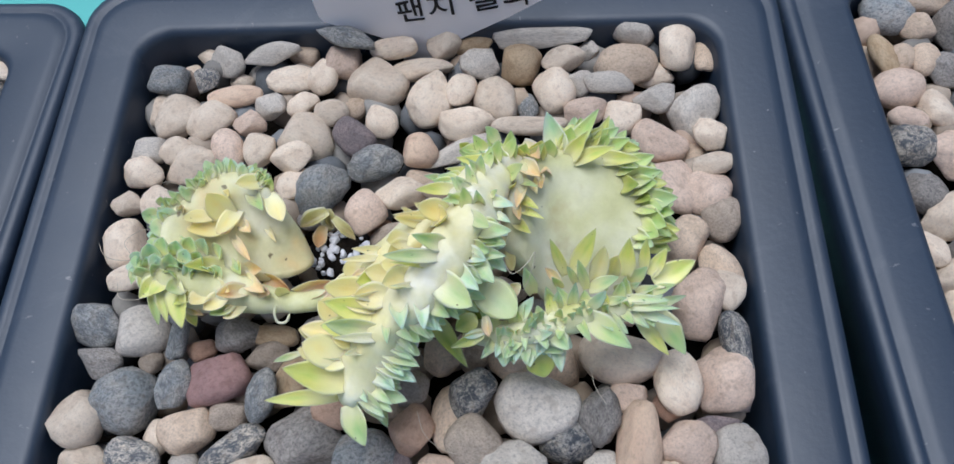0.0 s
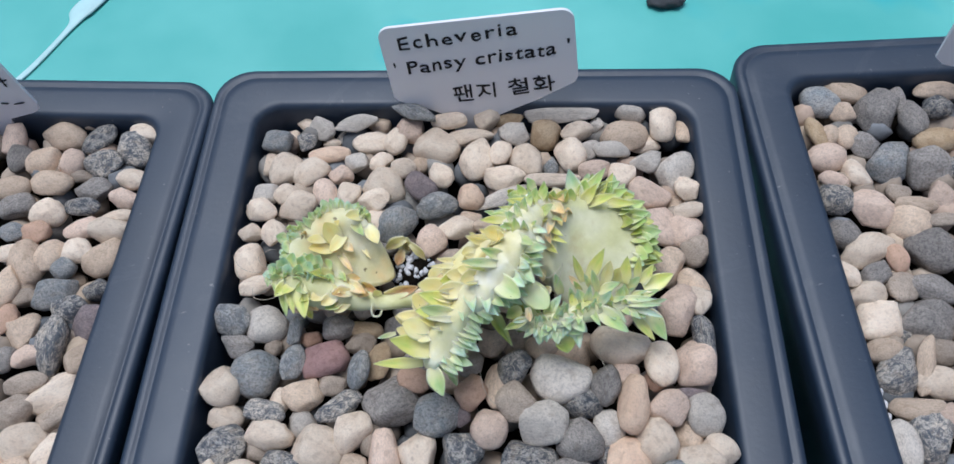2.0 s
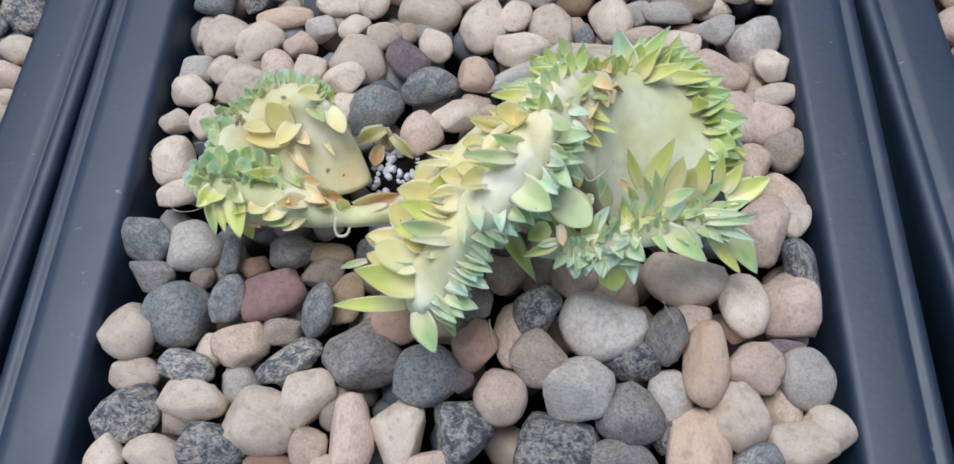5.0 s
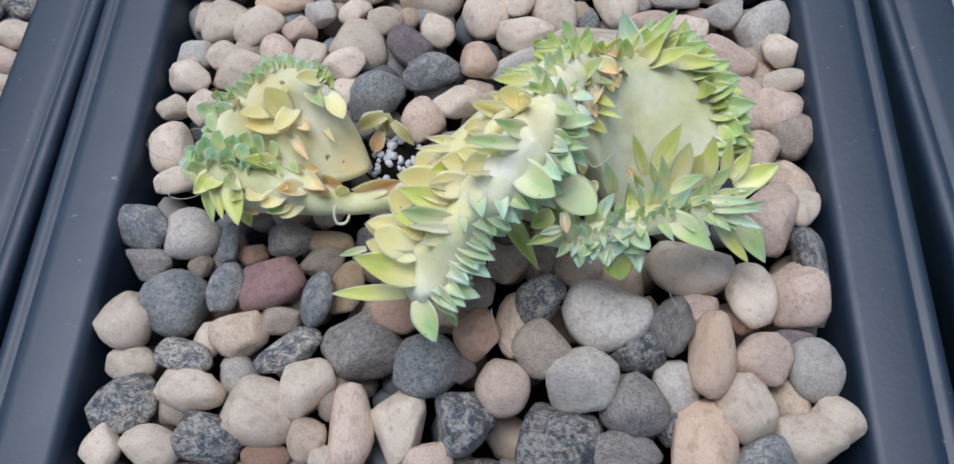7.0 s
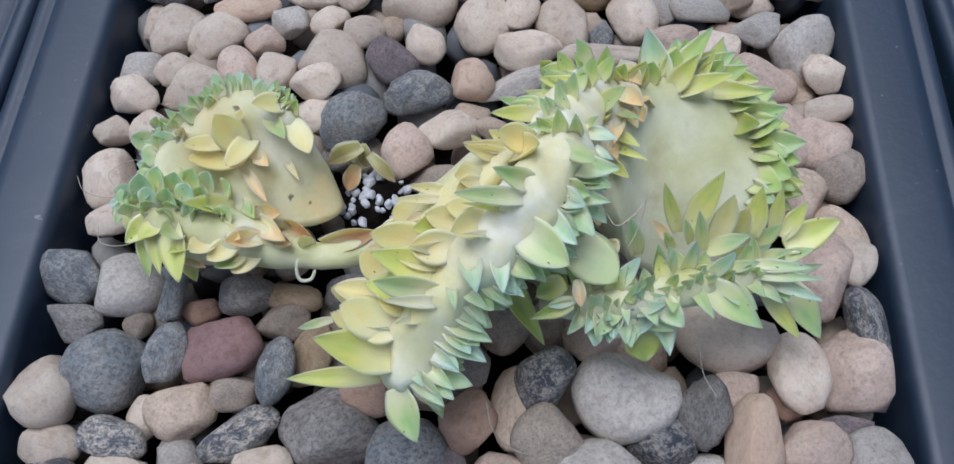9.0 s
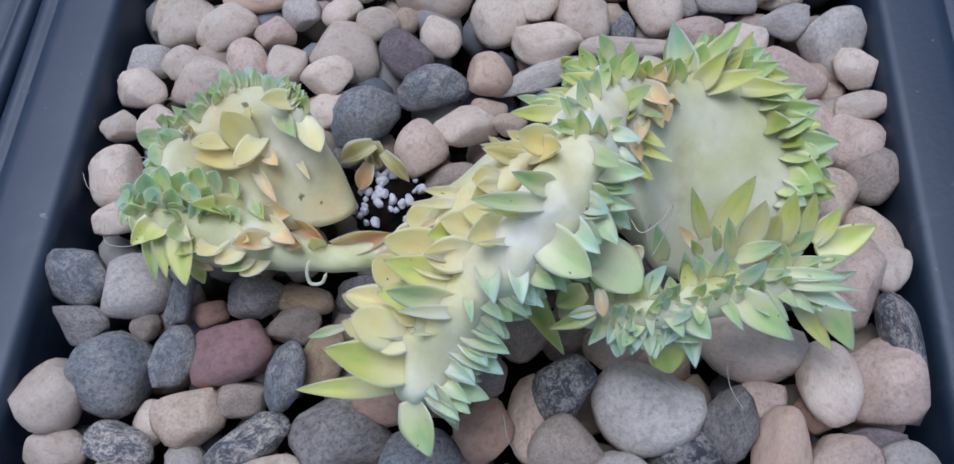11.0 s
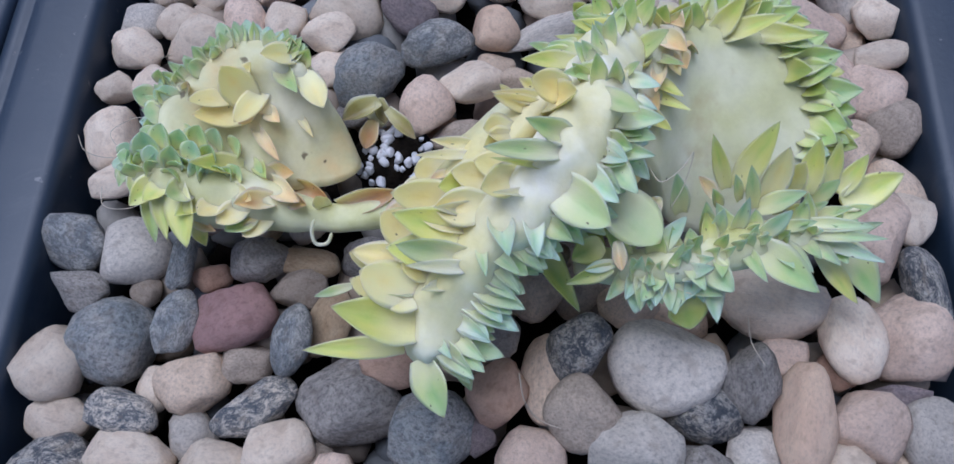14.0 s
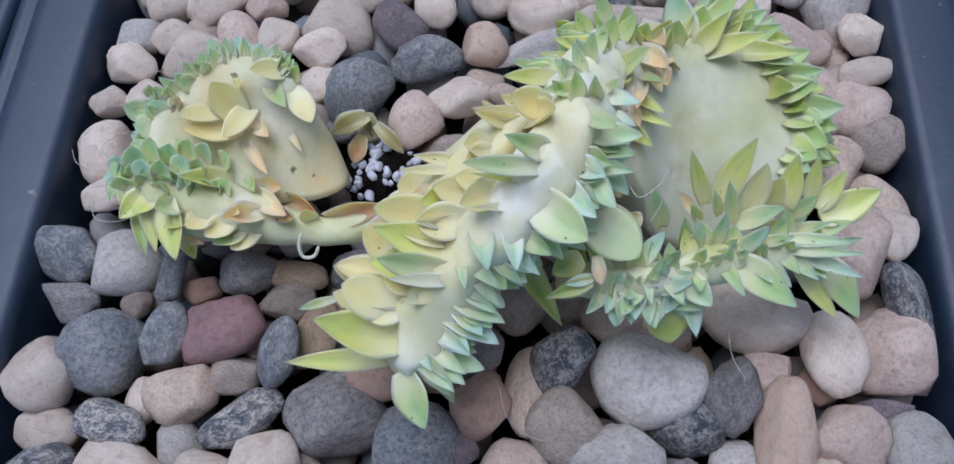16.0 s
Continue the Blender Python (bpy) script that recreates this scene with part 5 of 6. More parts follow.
leaf(ridge, (10.3, 22.6, 124.3), (13.5, 18.9, 127.4), 1.7, "pale_green")
leaf(ridge, (13.2, 25.7, 121.6), (16.2, 24.6, 121.8), 1.6, "blue")
leaf(ridge, (14.0, 23.6, 121.6), (15.8, 22.2, 121.8), 1.1, "blue")
leaf(ridge, (12.0, 20.4, 124.1), (15.9, 19.8, 124.5), 2.0, "glauc")
leaf(ridge, (11.9, 19.7, 122.8), (15.3, 18.5, 123.0), 2.2, "glauc")
leaf(ridge, (11.6, 18.3, 122.6), (15.3, 17.5, 122.9), 1.5, "glauc")
leaf(ridge, (10.9, 17.1, 123.1), (13.6, 14.1, 122.0), 2.4, "glauc")
leaf(ridge, (12.9, 19.2, 120.6), (15.2, 16.7, 119.7), 1.9, "blue")
leaf(ridge, (8.8, 15.8, 123.7), (12.1, 12.8, 123.2), 2.4, "blue")
leaf(ridge, (6.8, 15.0, 122.6), (11.6, 10.8, 123.1), 3.5, "pale_green")
leaf(ridge, (11.5, 16.0, 118.3), (16.2, 11.8, 117.2), 4.3, "pale_green")
leaf(ridge, (6.7, 13.1, 121.7), (8.0, 11.0, 120.5), 1.2, "glauc")
leaf(ridge, (7.4, 13.0, 120.7), (9.6, 10.7, 119.4), 1.6, "glauc")
leaf(ridge, (6.4, 12.4, 121.5), (7.1, 9.8, 120.2), 1.2, "blue")
leaf(ridge, (5.1, 12.1, 122.2), (5.5, 8.3, 122.1), 1.8, "blue")
leaf(ridge, (2.3, 11.9, 121.7), (3.3, 7.5, 123.1), 2.1, "blue")
leaf(ridge, (0.8, 10.1, 120.7), (1.6, 6.2, 122.9), 0.9, "glauc")
leaf(ridge, (1.4, 9.8, 120.7), (4.2, 7.3, 120.7), 1.2, "glauc")
leaf(ridge, (3.3, 10.2, 120.7), (6.0, 8.1, 119.5), 1.3, "glauc")
leaf(ridge, (4.7, 10.7, 121.0), (7.5, 8.9, 119.8), 1.2, "blue")
leaf(ridge, (7.9, 13.4, 116.9), (9.9, 12.1, 115.5), 1.2, "fresh")
leaf(ridge, (1.9, 8.8, 120.0), (4.3, 6.4, 118.7), 1.2, "glauc")
leaf(ridge, (0.7, 8.0, 119.7), (3.9, 5.9, 118.5), 1.4, "glauc")
leaf(ridge, (0.8, 7.1, 118.6), (4.6, 5.3, 117.4), 2.1, "glauc")
leaf(ridge, (-0.2, 6.2, 116.9), (4.0, 3.9, 115.5), 2.4, "blue")
leaf(ridge, (-1.2, 4.4, 116.2), (1.0, 3.3, 116.5), 1.1, "bare")
leaf(ridge, (-0.3, 4.1, 114.7), (2.2, 3.5, 114.1), 1.1, "glauc")
leaf(ridge, (-1.6, 3.0, 115.4), (2.9, 1.9, 114.5), 2.2, "glauc")
leaf(ridge, (-1.5, 2.5, 111.2), (-0.0, -0.1, 109.8), 1.6, "fresh")
leaf(ridge, (-2.2, 2.8, 115.6), (-0.1, 1.0, 114.5), 1.2, "glauc")
leaf(ridge, (-2.7, 3.1, 115.9), (-1.0, 0.9, 117.4), 1.0, "blue")
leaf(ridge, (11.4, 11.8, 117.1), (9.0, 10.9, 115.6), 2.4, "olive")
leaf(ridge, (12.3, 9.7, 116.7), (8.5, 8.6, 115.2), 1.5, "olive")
leaf(ridge, (12.5, 9.9, 116.8), (10.0, 9.3, 116.5), 1.1, "blue")
leaf(ridge, (12.7, 11.7, 117.6), (13.1, 9.6, 116.4), 1.2, "dry")
leaf(fan, (14.1, 32.4, 113.6), (17.7, 31.4, 120.9), 2.1, "pale_green")
leaf(fan, (11.8, 34.8, 115.3), (8.5, 35.6, 117.7), 2.3, "leafy")
leaf(fan, (11.6, 33.1, 114.6), (7.8, 32.9, 116.7), 1.7, "glauc")
leaf(fan, (10.9, 36.1, 115.8), (8.8, 33.5, 117.4), 1.8, "fresh")
leaf(fan, (12.6, 34.0, 114.9), (11.7, 35.5, 118.6), 1.1, "leafy")
leaf(fan, (13.5, 33.6, 114.7), (13.0, 35.9, 118.7), 1.2, "glauc")
leaf(fan, (14.4, 33.2, 113.9), (13.7, 34.3, 117.5), 1.3, "fresh")
leaf(fan, (14.2, 34.4, 115.0), (14.6, 35.7, 118.5), 1.1, "leafy")
leaf(fan, (15.0, 34.5, 116.0), (16.9, 35.7, 118.9), 1.5, "fresh")
leaf(fan, (15.5, 35.5, 116.4), (15.8, 37.9, 119.4), 1.8, "leafy")
leaf(fan, (12.5, 36.0, 115.7), (10.7, 37.8, 118.5), 1.8, "leafy")
leaf(fan, (14.1, 36.5, 118.0), (12.4, 37.7, 120.6), 1.8, "fresh")
leaf(fan, (17.3, 34.6, 116.0), (20.0, 31.4, 116.8), 2.2, "dry")
leaf(fan, (17.7, 31.5, 115.4), (16.6, 26.5, 117.2), 1.4, "dry")
leaf(fan, (16.6, 32.0, 115.8), (19.5, 29.7, 117.7), 1.1, "fresh")
leaf(fan, (16.6, 29.0, 114.7), (17.2, 25.2, 116.3), 1.2, "dry")
leaf(fan, (18.7, 35.3, 115.3), (20.7, 36.6, 117.6), 1.8, "leafy")
leaf(fan, (18.4, 32.9, 115.3), (19.4, 29.5, 116.1), 1.4, "butter")
leaf(fan, (17.4, 38.1, 115.3), (19.9, 34.5, 116.1), 2.2, "dry")
leaf(fan, (9.8, 36.4, 116.4), (8.5, 36.4, 118.5), 1.8, "lime")
leaf(fan, (11.8, 36.0, 116.2), (8.9, 35.3, 118.0), 2.2, "leafy")
leaf(fan, (12.5, 34.9, 115.1), (9.1, 34.0, 117.4), 3.0, "fresh")
leaf(fan, (14.8, 34.8, 115.5), (12.9, 35.4, 118.9), 1.5, "leafy")
leaf(fan, (15.4, 33.7, 115.8), (13.8, 35.2, 119.7), 1.4, "leafy")
leaf(fan, (16.6, 35.7, 115.3), (16.2, 36.7, 118.3), 2.6, "lime")
leaf(fan, (17.3, 35.7, 115.4), (18.1, 36.6, 118.3), 2.2, "leafy")
leaf(fan, (19.0, 36.1, 114.9), (20.2, 37.4, 118.0), 2.6, "lime")
leaf(fan, (20.9, 36.7, 114.1), (21.4, 38.1, 116.7), 2.4, "leafy")
leaf(fan, (22.8, 38.6, 112.7), (21.3, 43.2, 115.8), 3.2, "blue")
leaf(fan, (23.6, 38.8, 112.5), (24.3, 41.0, 115.4), 2.7, "leafy")
leaf(fan, (24.2, 38.3, 112.6), (28.5, 43.2, 115.5), 2.5, "leafy")
leaf(fan, (23.8, 36.9, 112.8), (26.7, 39.6, 115.9), 2.3, "lime")
leaf(fan, (26.3, 39.5, 111.5), (31.2, 41.9, 113.3), 2.7, "fresh")
leaf(fan, (27.7, 39.4, 111.2), (30.0, 40.6, 113.7), 2.5, "leafy")
leaf(fan, (28.4, 39.0, 111.2), (32.9, 40.3, 112.5), 2.5, "leafy")
leaf(fan, (24.1, 36.6, 112.6), (30.2, 37.1, 115.6), 2.1, "lime")
leaf(fan, (27.5, 38.0, 111.6), (34.1, 36.7, 113.2), 2.2, "lime")
leaf(fan, (29.4, 38.1, 111.0), (33.6, 35.3, 112.6), 1.7, "pale_green")
leaf(fan, (30.4, 36.5, 110.6), (34.0, 35.9, 112.2), 2.5, "leafy")
leaf(fan, (31.9, 35.4, 109.8), (37.1, 35.8, 111.2), 3.0, "fresh")
leaf(fan, (31.1, 34.5, 109.9), (33.9, 33.2, 111.7), 2.5, "olive")
leaf(fan, (32.6, 34.1, 109.2), (36.6, 34.0, 110.9), 3.0, "leafy")
leaf(fan, (33.0, 32.5, 108.6), (39.2, 32.3, 109.7), 3.2, "fresh")
leaf(fan, (33.0, 32.1, 108.5), (37.0, 30.3, 109.5), 3.0, "leafy")
leaf(fan, (33.7, 30.5, 107.8), (37.7, 28.4, 108.6), 3.7, "leafy")
leaf(fan, (33.2, 29.1, 107.4), (36.4, 26.4, 108.7), 3.4, "leafy")
leaf(fan, (32.8, 27.7, 107.0), (35.7, 25.2, 108.3), 2.9, "glauc")
leaf(fan, (33.4, 33.4, 108.7), (35.5, 31.5, 110.3), 2.2, "olive")
leaf(fan, (34.3, 35.6, 108.9), (35.7, 32.8, 110.1), 2.1, "leafy")
leaf(fan, (26.3, 40.4, 111.5), (27.1, 42.2, 113.2), 2.1, "fresh")
leaf(fan, (30.1, 40.8, 110.5), (34.5, 40.2, 110.9), 2.3, "lime")
leaf(fan, (34.3, 38.1, 109.6), (36.6, 35.9, 109.3), 2.5, "leafy")
leaf(fan, (34.9, 31.8, 107.8), (38.9, 30.7, 108.0), 2.9, "leafy")
leaf(fan, (19.6, 33.2, 114.5), (20.2, 30.1, 115.6), 1.8, "dry")
leaf(fan, (20.6, 34.7, 114.1), (20.7, 34.1, 116.6), 1.8, "dry")
leaf(branch, (22.8, 17.7, 116.2), (20.8, 20.5, 121.1), 1.4, "lime")
leaf(branch, (23.8, 17.8, 116.2), (26.6, 21.6, 121.2), 2.3, "lime")
leaf(branch, (26.6, 17.1, 115.2), (27.6, 20.1, 120.0), 2.2, "butter")
leaf(branch, (30.7, 18.5, 114.0), (31.0, 21.9, 118.4), 2.2, "lime")
leaf(branch, (28.6, 18.3, 114.0), (29.5, 19.6, 118.6), 2.2, "yellow")
leaf(branch, (33.1, 19.3, 113.6), (33.3, 22.3, 117.3), 1.4, "lime")
leaf(branch, (34.0, 18.8, 113.3), (35.9, 21.4, 116.2), 1.8, "lime")
leaf(branch, (34.3, 18.0, 113.0), (39.5, 20.4, 114.0), 2.9, "lime")
leaf(branch, (18.6, 15.3, 116.0), (17.4, 17.2, 120.4), 1.7, "glauc")
leaf(branch, (22.3, 16.2, 115.6), (20.8, 16.3, 119.3), 1.0, "fresh")
leaf(branch, (20.9, 13.8, 115.2), (20.0, 15.2, 119.4), 1.6, "glauc")
leaf(branch, (21.8, 13.4, 115.6), (21.6, 14.2, 119.6), 1.2, "blue")
leaf(branch, (25.4, 16.3, 115.0), (24.1, 18.2, 119.9), 1.3, "glauc")
leaf(branch, (23.4, 13.8, 115.6), (23.6, 15.4, 119.8), 1.4, "blue")
leaf(branch, (24.0, 16.7, 115.8), (22.7, 17.4, 119.7), 1.0, "glauc")
leaf(branch, (25.8, 16.2, 114.9), (29.4, 16.5, 117.9), 1.8, "glauc")
leaf(branch, (25.5, 13.1, 115.9), (27.4, 14.3, 119.3), 1.5, "blue")
leaf(branch, (26.9, 14.9, 114.9), (27.9, 14.1, 118.0), 1.0, "glauc")
leaf(branch, (31.3, 18.1, 113.2), (33.1, 19.0, 116.0), 1.8, "glauc")
leaf(branch, (31.0, 17.3, 112.9), (32.3, 17.1, 115.2), 0.9, "blue")
leaf(branch, (32.1, 16.8, 112.1), (34.8, 16.7, 114.4), 1.2, "glauc")
leaf(branch, (33.8, 16.8, 112.0), (36.9, 17.4, 113.5), 1.4, "fresh")
leaf(branch, (29.6, 15.1, 114.3), (35.6, 14.4, 115.6), 1.3, "glauc")
leaf(branch, (30.0, 14.1, 114.4), (36.7, 13.4, 115.1), 1.2, "glauc")
leaf(branch, (31.3, 13.9, 113.7), (37.0, 11.9, 113.4), 1.2, "blue")
leaf(branch, (30.6, 13.5, 113.9), (33.0, 11.5, 113.3), 1.4, "glauc")
leaf(branch, (32.9, 14.2, 112.4), (34.0, 11.7, 112.8), 1.8, "glauc")
leaf(branch, (34.8, 14.7, 110.5), (38.3, 10.3, 107.7), 3.0, "fresh")
leaf(branch, (32.1, 13.5, 111.3), (35.9, 9.6, 108.7), 1.8, "lime")
leaf(branch, (24.9, 12.2, 115.9), (30.4, 9.1, 113.5), 3.0, "fresh")
leaf(branch, (27.3, 13.0, 115.0), (30.2, 10.5, 114.1), 1.7, "glauc")
leaf(branch, (16.3, 11.5, 115.0), (18.7, 13.8, 118.3), 1.6, "blue")
leaf(branch, (17.3, 9.5, 115.0), (18.1, 11.4, 118.7), 1.1, "glauc")
leaf(branch, (18.9, 11.8, 116.0), (19.8, 12.0, 119.1), 1.2, "glauc")
leaf(branch, (17.6, 11.1, 115.8), (19.3, 11.1, 118.8), 1.0, "glauc")
leaf(branch, (14.8, 9.6, 113.6), (13.7, 10.6, 116.8), 1.6, "glauc")
leaf(branch, (14.6, 9.8, 113.9), (14.8, 10.9, 117.0), 1.3, "blue")
leaf(branch, (15.0, 9.4, 113.2), (14.7, 6.8, 112.5), 2.1, "blue")
leaf(branch, (15.8, 9.4, 113.7), (15.9, 6.9, 113.1), 1.6, "blue")
leaf(branch, (15.9, 9.8, 114.7), (17.0, 7.3, 113.9), 1.3, "glauc")
leaf(branch, (15.3, 9.9, 114.4), (16.2, 8.3, 115.6), 1.2, "blue")
leaf(branch, (17.3, 10.4, 115.7), (17.5, 7.7, 116.1), 0.8, "glauc")
leaf(branch, (18.7, 9.6, 115.5), (21.1, 9.4, 117.5), 1.5, "blue")
leaf(branch, (18.2, 9.2, 114.2), (22.1, 7.9, 114.3), 1.5, "glauc")
leaf(branch, (20.8, 10.4, 115.9), (22.9, 8.1, 115.6), 2.3, "glauc")
leaf(branch, (21.2, 9.4, 113.9), (21.7, 6.2, 112.4), 2.0, "blue")
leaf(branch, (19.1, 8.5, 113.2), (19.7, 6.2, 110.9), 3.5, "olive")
leaf(branch, (19.7, 10.6, 116.1), (21.0, 10.1, 118.3), 0.9, "blue")
leaf(branch, (22.0, 11.3, 115.9), (22.8, 11.4, 118.4), 0.8, "glauc")
leaf(branch, (22.9, 11.9, 116.0), (23.8, 11.9, 118.4), 0.8, "blue")
leaf(branch, (23.6, 12.7, 116.0), (24.7, 12.5, 118.3), 0.8, "glauc")
leaf(branch, (24.5, 13.6, 115.9), (24.9, 13.4, 118.3), 0.7, "glauc")
leaf(branch, (25.1, 12.5, 116.0), (25.9, 12.2, 118.3), 0.8, "glauc")
leaf(branch, (16.9, 16.3, 116.5), (15.4, 16.1, 114.7), 2.1, "dry")
leaf(branch, (22.0, 16.7, 115.8), (20.1, 18.4, 117.0), 1.2, "dry")
leaf(branch, (27.7, 14.4, 115.0), (30.2, 14.1, 117.2), 1.1, "glauc")
leaf(branch, (27.3, 16.3, 114.3), (28.4, 16.0, 117.2), 0.9, "fresh")
leaf(branch, (29.2, 16.8, 113.3), (30.2, 16.4, 116.1), 0.9, "glauc")
leaf(left_lobe, (-35.3, 29.5, 110.3), (-37.2, 29.7, 111.9), 2.3, "glauc")
leaf(left_lobe, (-34.2, 28.3, 110.2), (-35.7, 27.4, 111.3), 2.5, "glauc")
leaf(left_lobe, (-33.1, 29.5, 110.4), (-33.9, 30.4, 112.3), 2.3, "blue")
leaf(left_lobe, (-30.0, 32.8, 111.1), (-31.5, 32.6, 112.7), 2.0, "glauc")
leaf(left_lobe, (-32.7, 31.4, 110.7), (-32.6, 32.3, 112.5), 1.6, "fresh")
leaf(left_lobe, (-34.5, 31.3, 111.1), (-34.0, 32.1, 112.9), 1.6, "leafy")
leaf(left_lobe, (-25.3, 30.3, 108.4), (-27.6, 32.2, 113.3), 3.5, "yellow")
leaf(left_lobe, (-26.8, 30.8, 109.2), (-30.8, 28.6, 112.0), 2.1, "cream")
leaf(left_lobe, (-25.9, 29.3, 108.0), (-30.6, 27.6, 110.8), 2.7, "gold")
leaf(left_lobe, (-23.9, 32.4, 109.1), (-26.2, 27.1, 110.4), 2.3, "yellow")
leaf(left_lobe, (-25.8, 32.9, 110.5), (-24.3, 32.9, 112.9), 1.3, "butter")
leaf(left_lobe, (-20.0, 35.6, 110.3), (-23.3, 32.9, 114.1), 2.4, "butter")
leaf(left_lobe, (-20.6, 35.7, 110.3), (-20.7, 36.5, 112.7), 1.7, "butter")
leaf(left_lobe, (-19.7, 33.6, 110.3), (-16.9, 28.8, 110.4), 2.6, "butter")
leaf(left_lobe, (-22.3, 33.5, 110.7), (-19.5, 30.2, 111.0), 2.0, "fresh")
leaf(left_lobe, (-19.7, 34.4, 110.5), (-18.4, 35.0, 112.7), 1.8, "leafy")
leaf(left_lobe, (-25.3, 28.6, 107.5), (-21.7, 24.1, 107.2), 1.3, "dry")
leaf(left_lobe, (-25.0, 29.4, 107.9), (-25.9, 26.9, 109.0), 1.4, "dry")
leaf(left_lobe, (-23.7, 30.1, 107.7), (-21.5, 27.8, 108.5), 1.7, "dry")
leaf(left_lobe, (-20.6, 30.1, 106.9), (-18.4, 27.0, 107.3), 0.9, "butter")
leaf(left_lobe, (-31.8, 30.6, 110.7), (-30.6, 30.9, 112.8), 1.1, "brown")
leaf(left_lobe, (-23.6, 24.1, 104.5), (-20.0, 23.5, 105.6), 2.2, "dry")
leaf(left_lobe, (-22.6, 22.3, 105.9), (-17.7, 18.2, 109.0), 2.2, "dry")
leaf(left_lobe, (-20.3, 20.5, 106.6), (-17.1, 18.5, 108.6), 1.8, "dry")
leaf(left_lobe, (-20.7, 23.5, 102.7), (-16.0, 21.5, 103.0), 2.8, "brown")
leaf(left_lobe, (-15.0, 19.5, 106.5), (-8.3, 20.8, 108.2), 2.3, "brown")
leaf(left_lobe, (-25.8, 23.4, 106.7), (-29.2, 20.4, 112.8), 2.6, "lime")
leaf(left_lobe, (-21.9, 19.4, 107.2), (-25.3, 17.7, 109.4), 2.3, "dry")
leaf(left_lobe, (-25.8, 20.6, 108.4), (-23.0, 18.5, 109.5), 1.6, "butter")
leaf(left_lobe, (-24.9, 24.8, 105.4), (-22.6, 21.8, 107.4), 1.5, "leafy")
leaf(left_lobe, (-25.6, 25.0, 105.7), (-23.5, 23.0, 106.8), 1.6, "glauc")
leaf(left_lobe, (-35.4, 20.1, 108.0), (-34.2, 15.1, 105.9), 1.6, "leafy")
leaf(left_lobe, (-33.7, 20.0, 109.0), (-32.2, 15.1, 107.0), 1.8, "lime")
leaf(left_lobe, (-31.5, 20.5, 109.7), (-30.1, 14.3, 107.1), 2.9, "lime")
leaf(left_lobe, (-30.9, 17.8, 104.1), (-29.6, 15.7, 103.4), 1.7, "lime")
leaf(left_lobe, (-38.1, 22.2, 108.1), (-38.2, 20.2, 108.1), 1.1, "fresh")
leaf(left_lobe, (-37.1, 21.8, 108.3), (-36.5, 19.0, 107.8), 1.2, "leafy")
leaf(left_lobe, (-35.8, 22.9, 109.3), (-37.8, 22.7, 110.8), 2.0, "glauc")
leaf(left_lobe, (-31.1, 17.9, 105.7), (-28.1, 16.6, 105.3), 1.2, "dry")
leaf(left_lobe, (-36.8, 22.7, 108.9), (-36.5, 24.0, 111.5), 2.7, "blue")
leaf(left_lobe, (-34.9, 23.1, 109.6), (-34.7, 25.0, 112.5), 2.7, "blue")
leaf(left_lobe, (-33.3, 23.5, 109.8), (-32.2, 25.6, 112.7), 2.7, "glauc")
leaf(left_lobe, (-31.7, 23.9, 109.4), (-30.8, 25.5, 112.2), 2.6, "blue")
leaf(left_lobe, (-30.2, 24.7, 108.4), (-29.0, 26.4, 111.2), 2.9, "glauc")
leaf(left_lobe, (-29.0, 25.2, 107.0), (-28.0, 26.8, 109.7), 2.5, "blue")
leaf(left_lobe, (-27.4, 25.1, 106.3), (-25.7, 25.9, 108.6), 2.7, "glauc")
leaf(left_lobe, (-35.9, 21.5, 108.9), (-36.4, 21.9, 111.1), 2.3, "glauc")
leaf(left_lobe, (-33.8, 21.6, 109.6), (-33.2, 23.0, 112.8), 2.4, "blue")
leaf(left_lobe, (-31.9, 21.7, 110.0), (-30.9, 23.1, 113.1), 2.4, "glauc")
leaf(left_lobe, (-30.4, 22.6, 109.5), (-29.0, 23.7, 112.5), 2.4, "blue")
leaf(left_lobe, (-28.7, 22.9, 108.9), (-27.5, 23.8, 111.7), 2.1, "glauc")
leaf(left_lobe, (-35.3, 26.4, 109.3), (-35.2, 27.1, 111.0), 1.4, "fresh")
leaf(left_lobe, (-31.8, 26.3, 108.7), (-30.3, 26.1, 111.1), 1.4, "glauc")
leaf(left_lobe, (-16.2, 19.1, 106.7), (-16.7, 19.1, 109.8), 1.7, "butter")
leaf(withered, (-12.4, 34.2, 103.0), (-16.2, 32.0, 102.0), 2.4, "husk")
leaf(withered, (-11.6, 33.3, 103.0), (-8.5, 30.6, 101.0), 1.6, "husk")
leaf(withered, (-13.2, 32.5, 102.0), (-14.3, 30.2, 100.0), 2.0, "brown")
leaf(withered, (-12.7, 34.9, 103.0), (-12.2, 32.9, 101.0), 1.6, "husk")

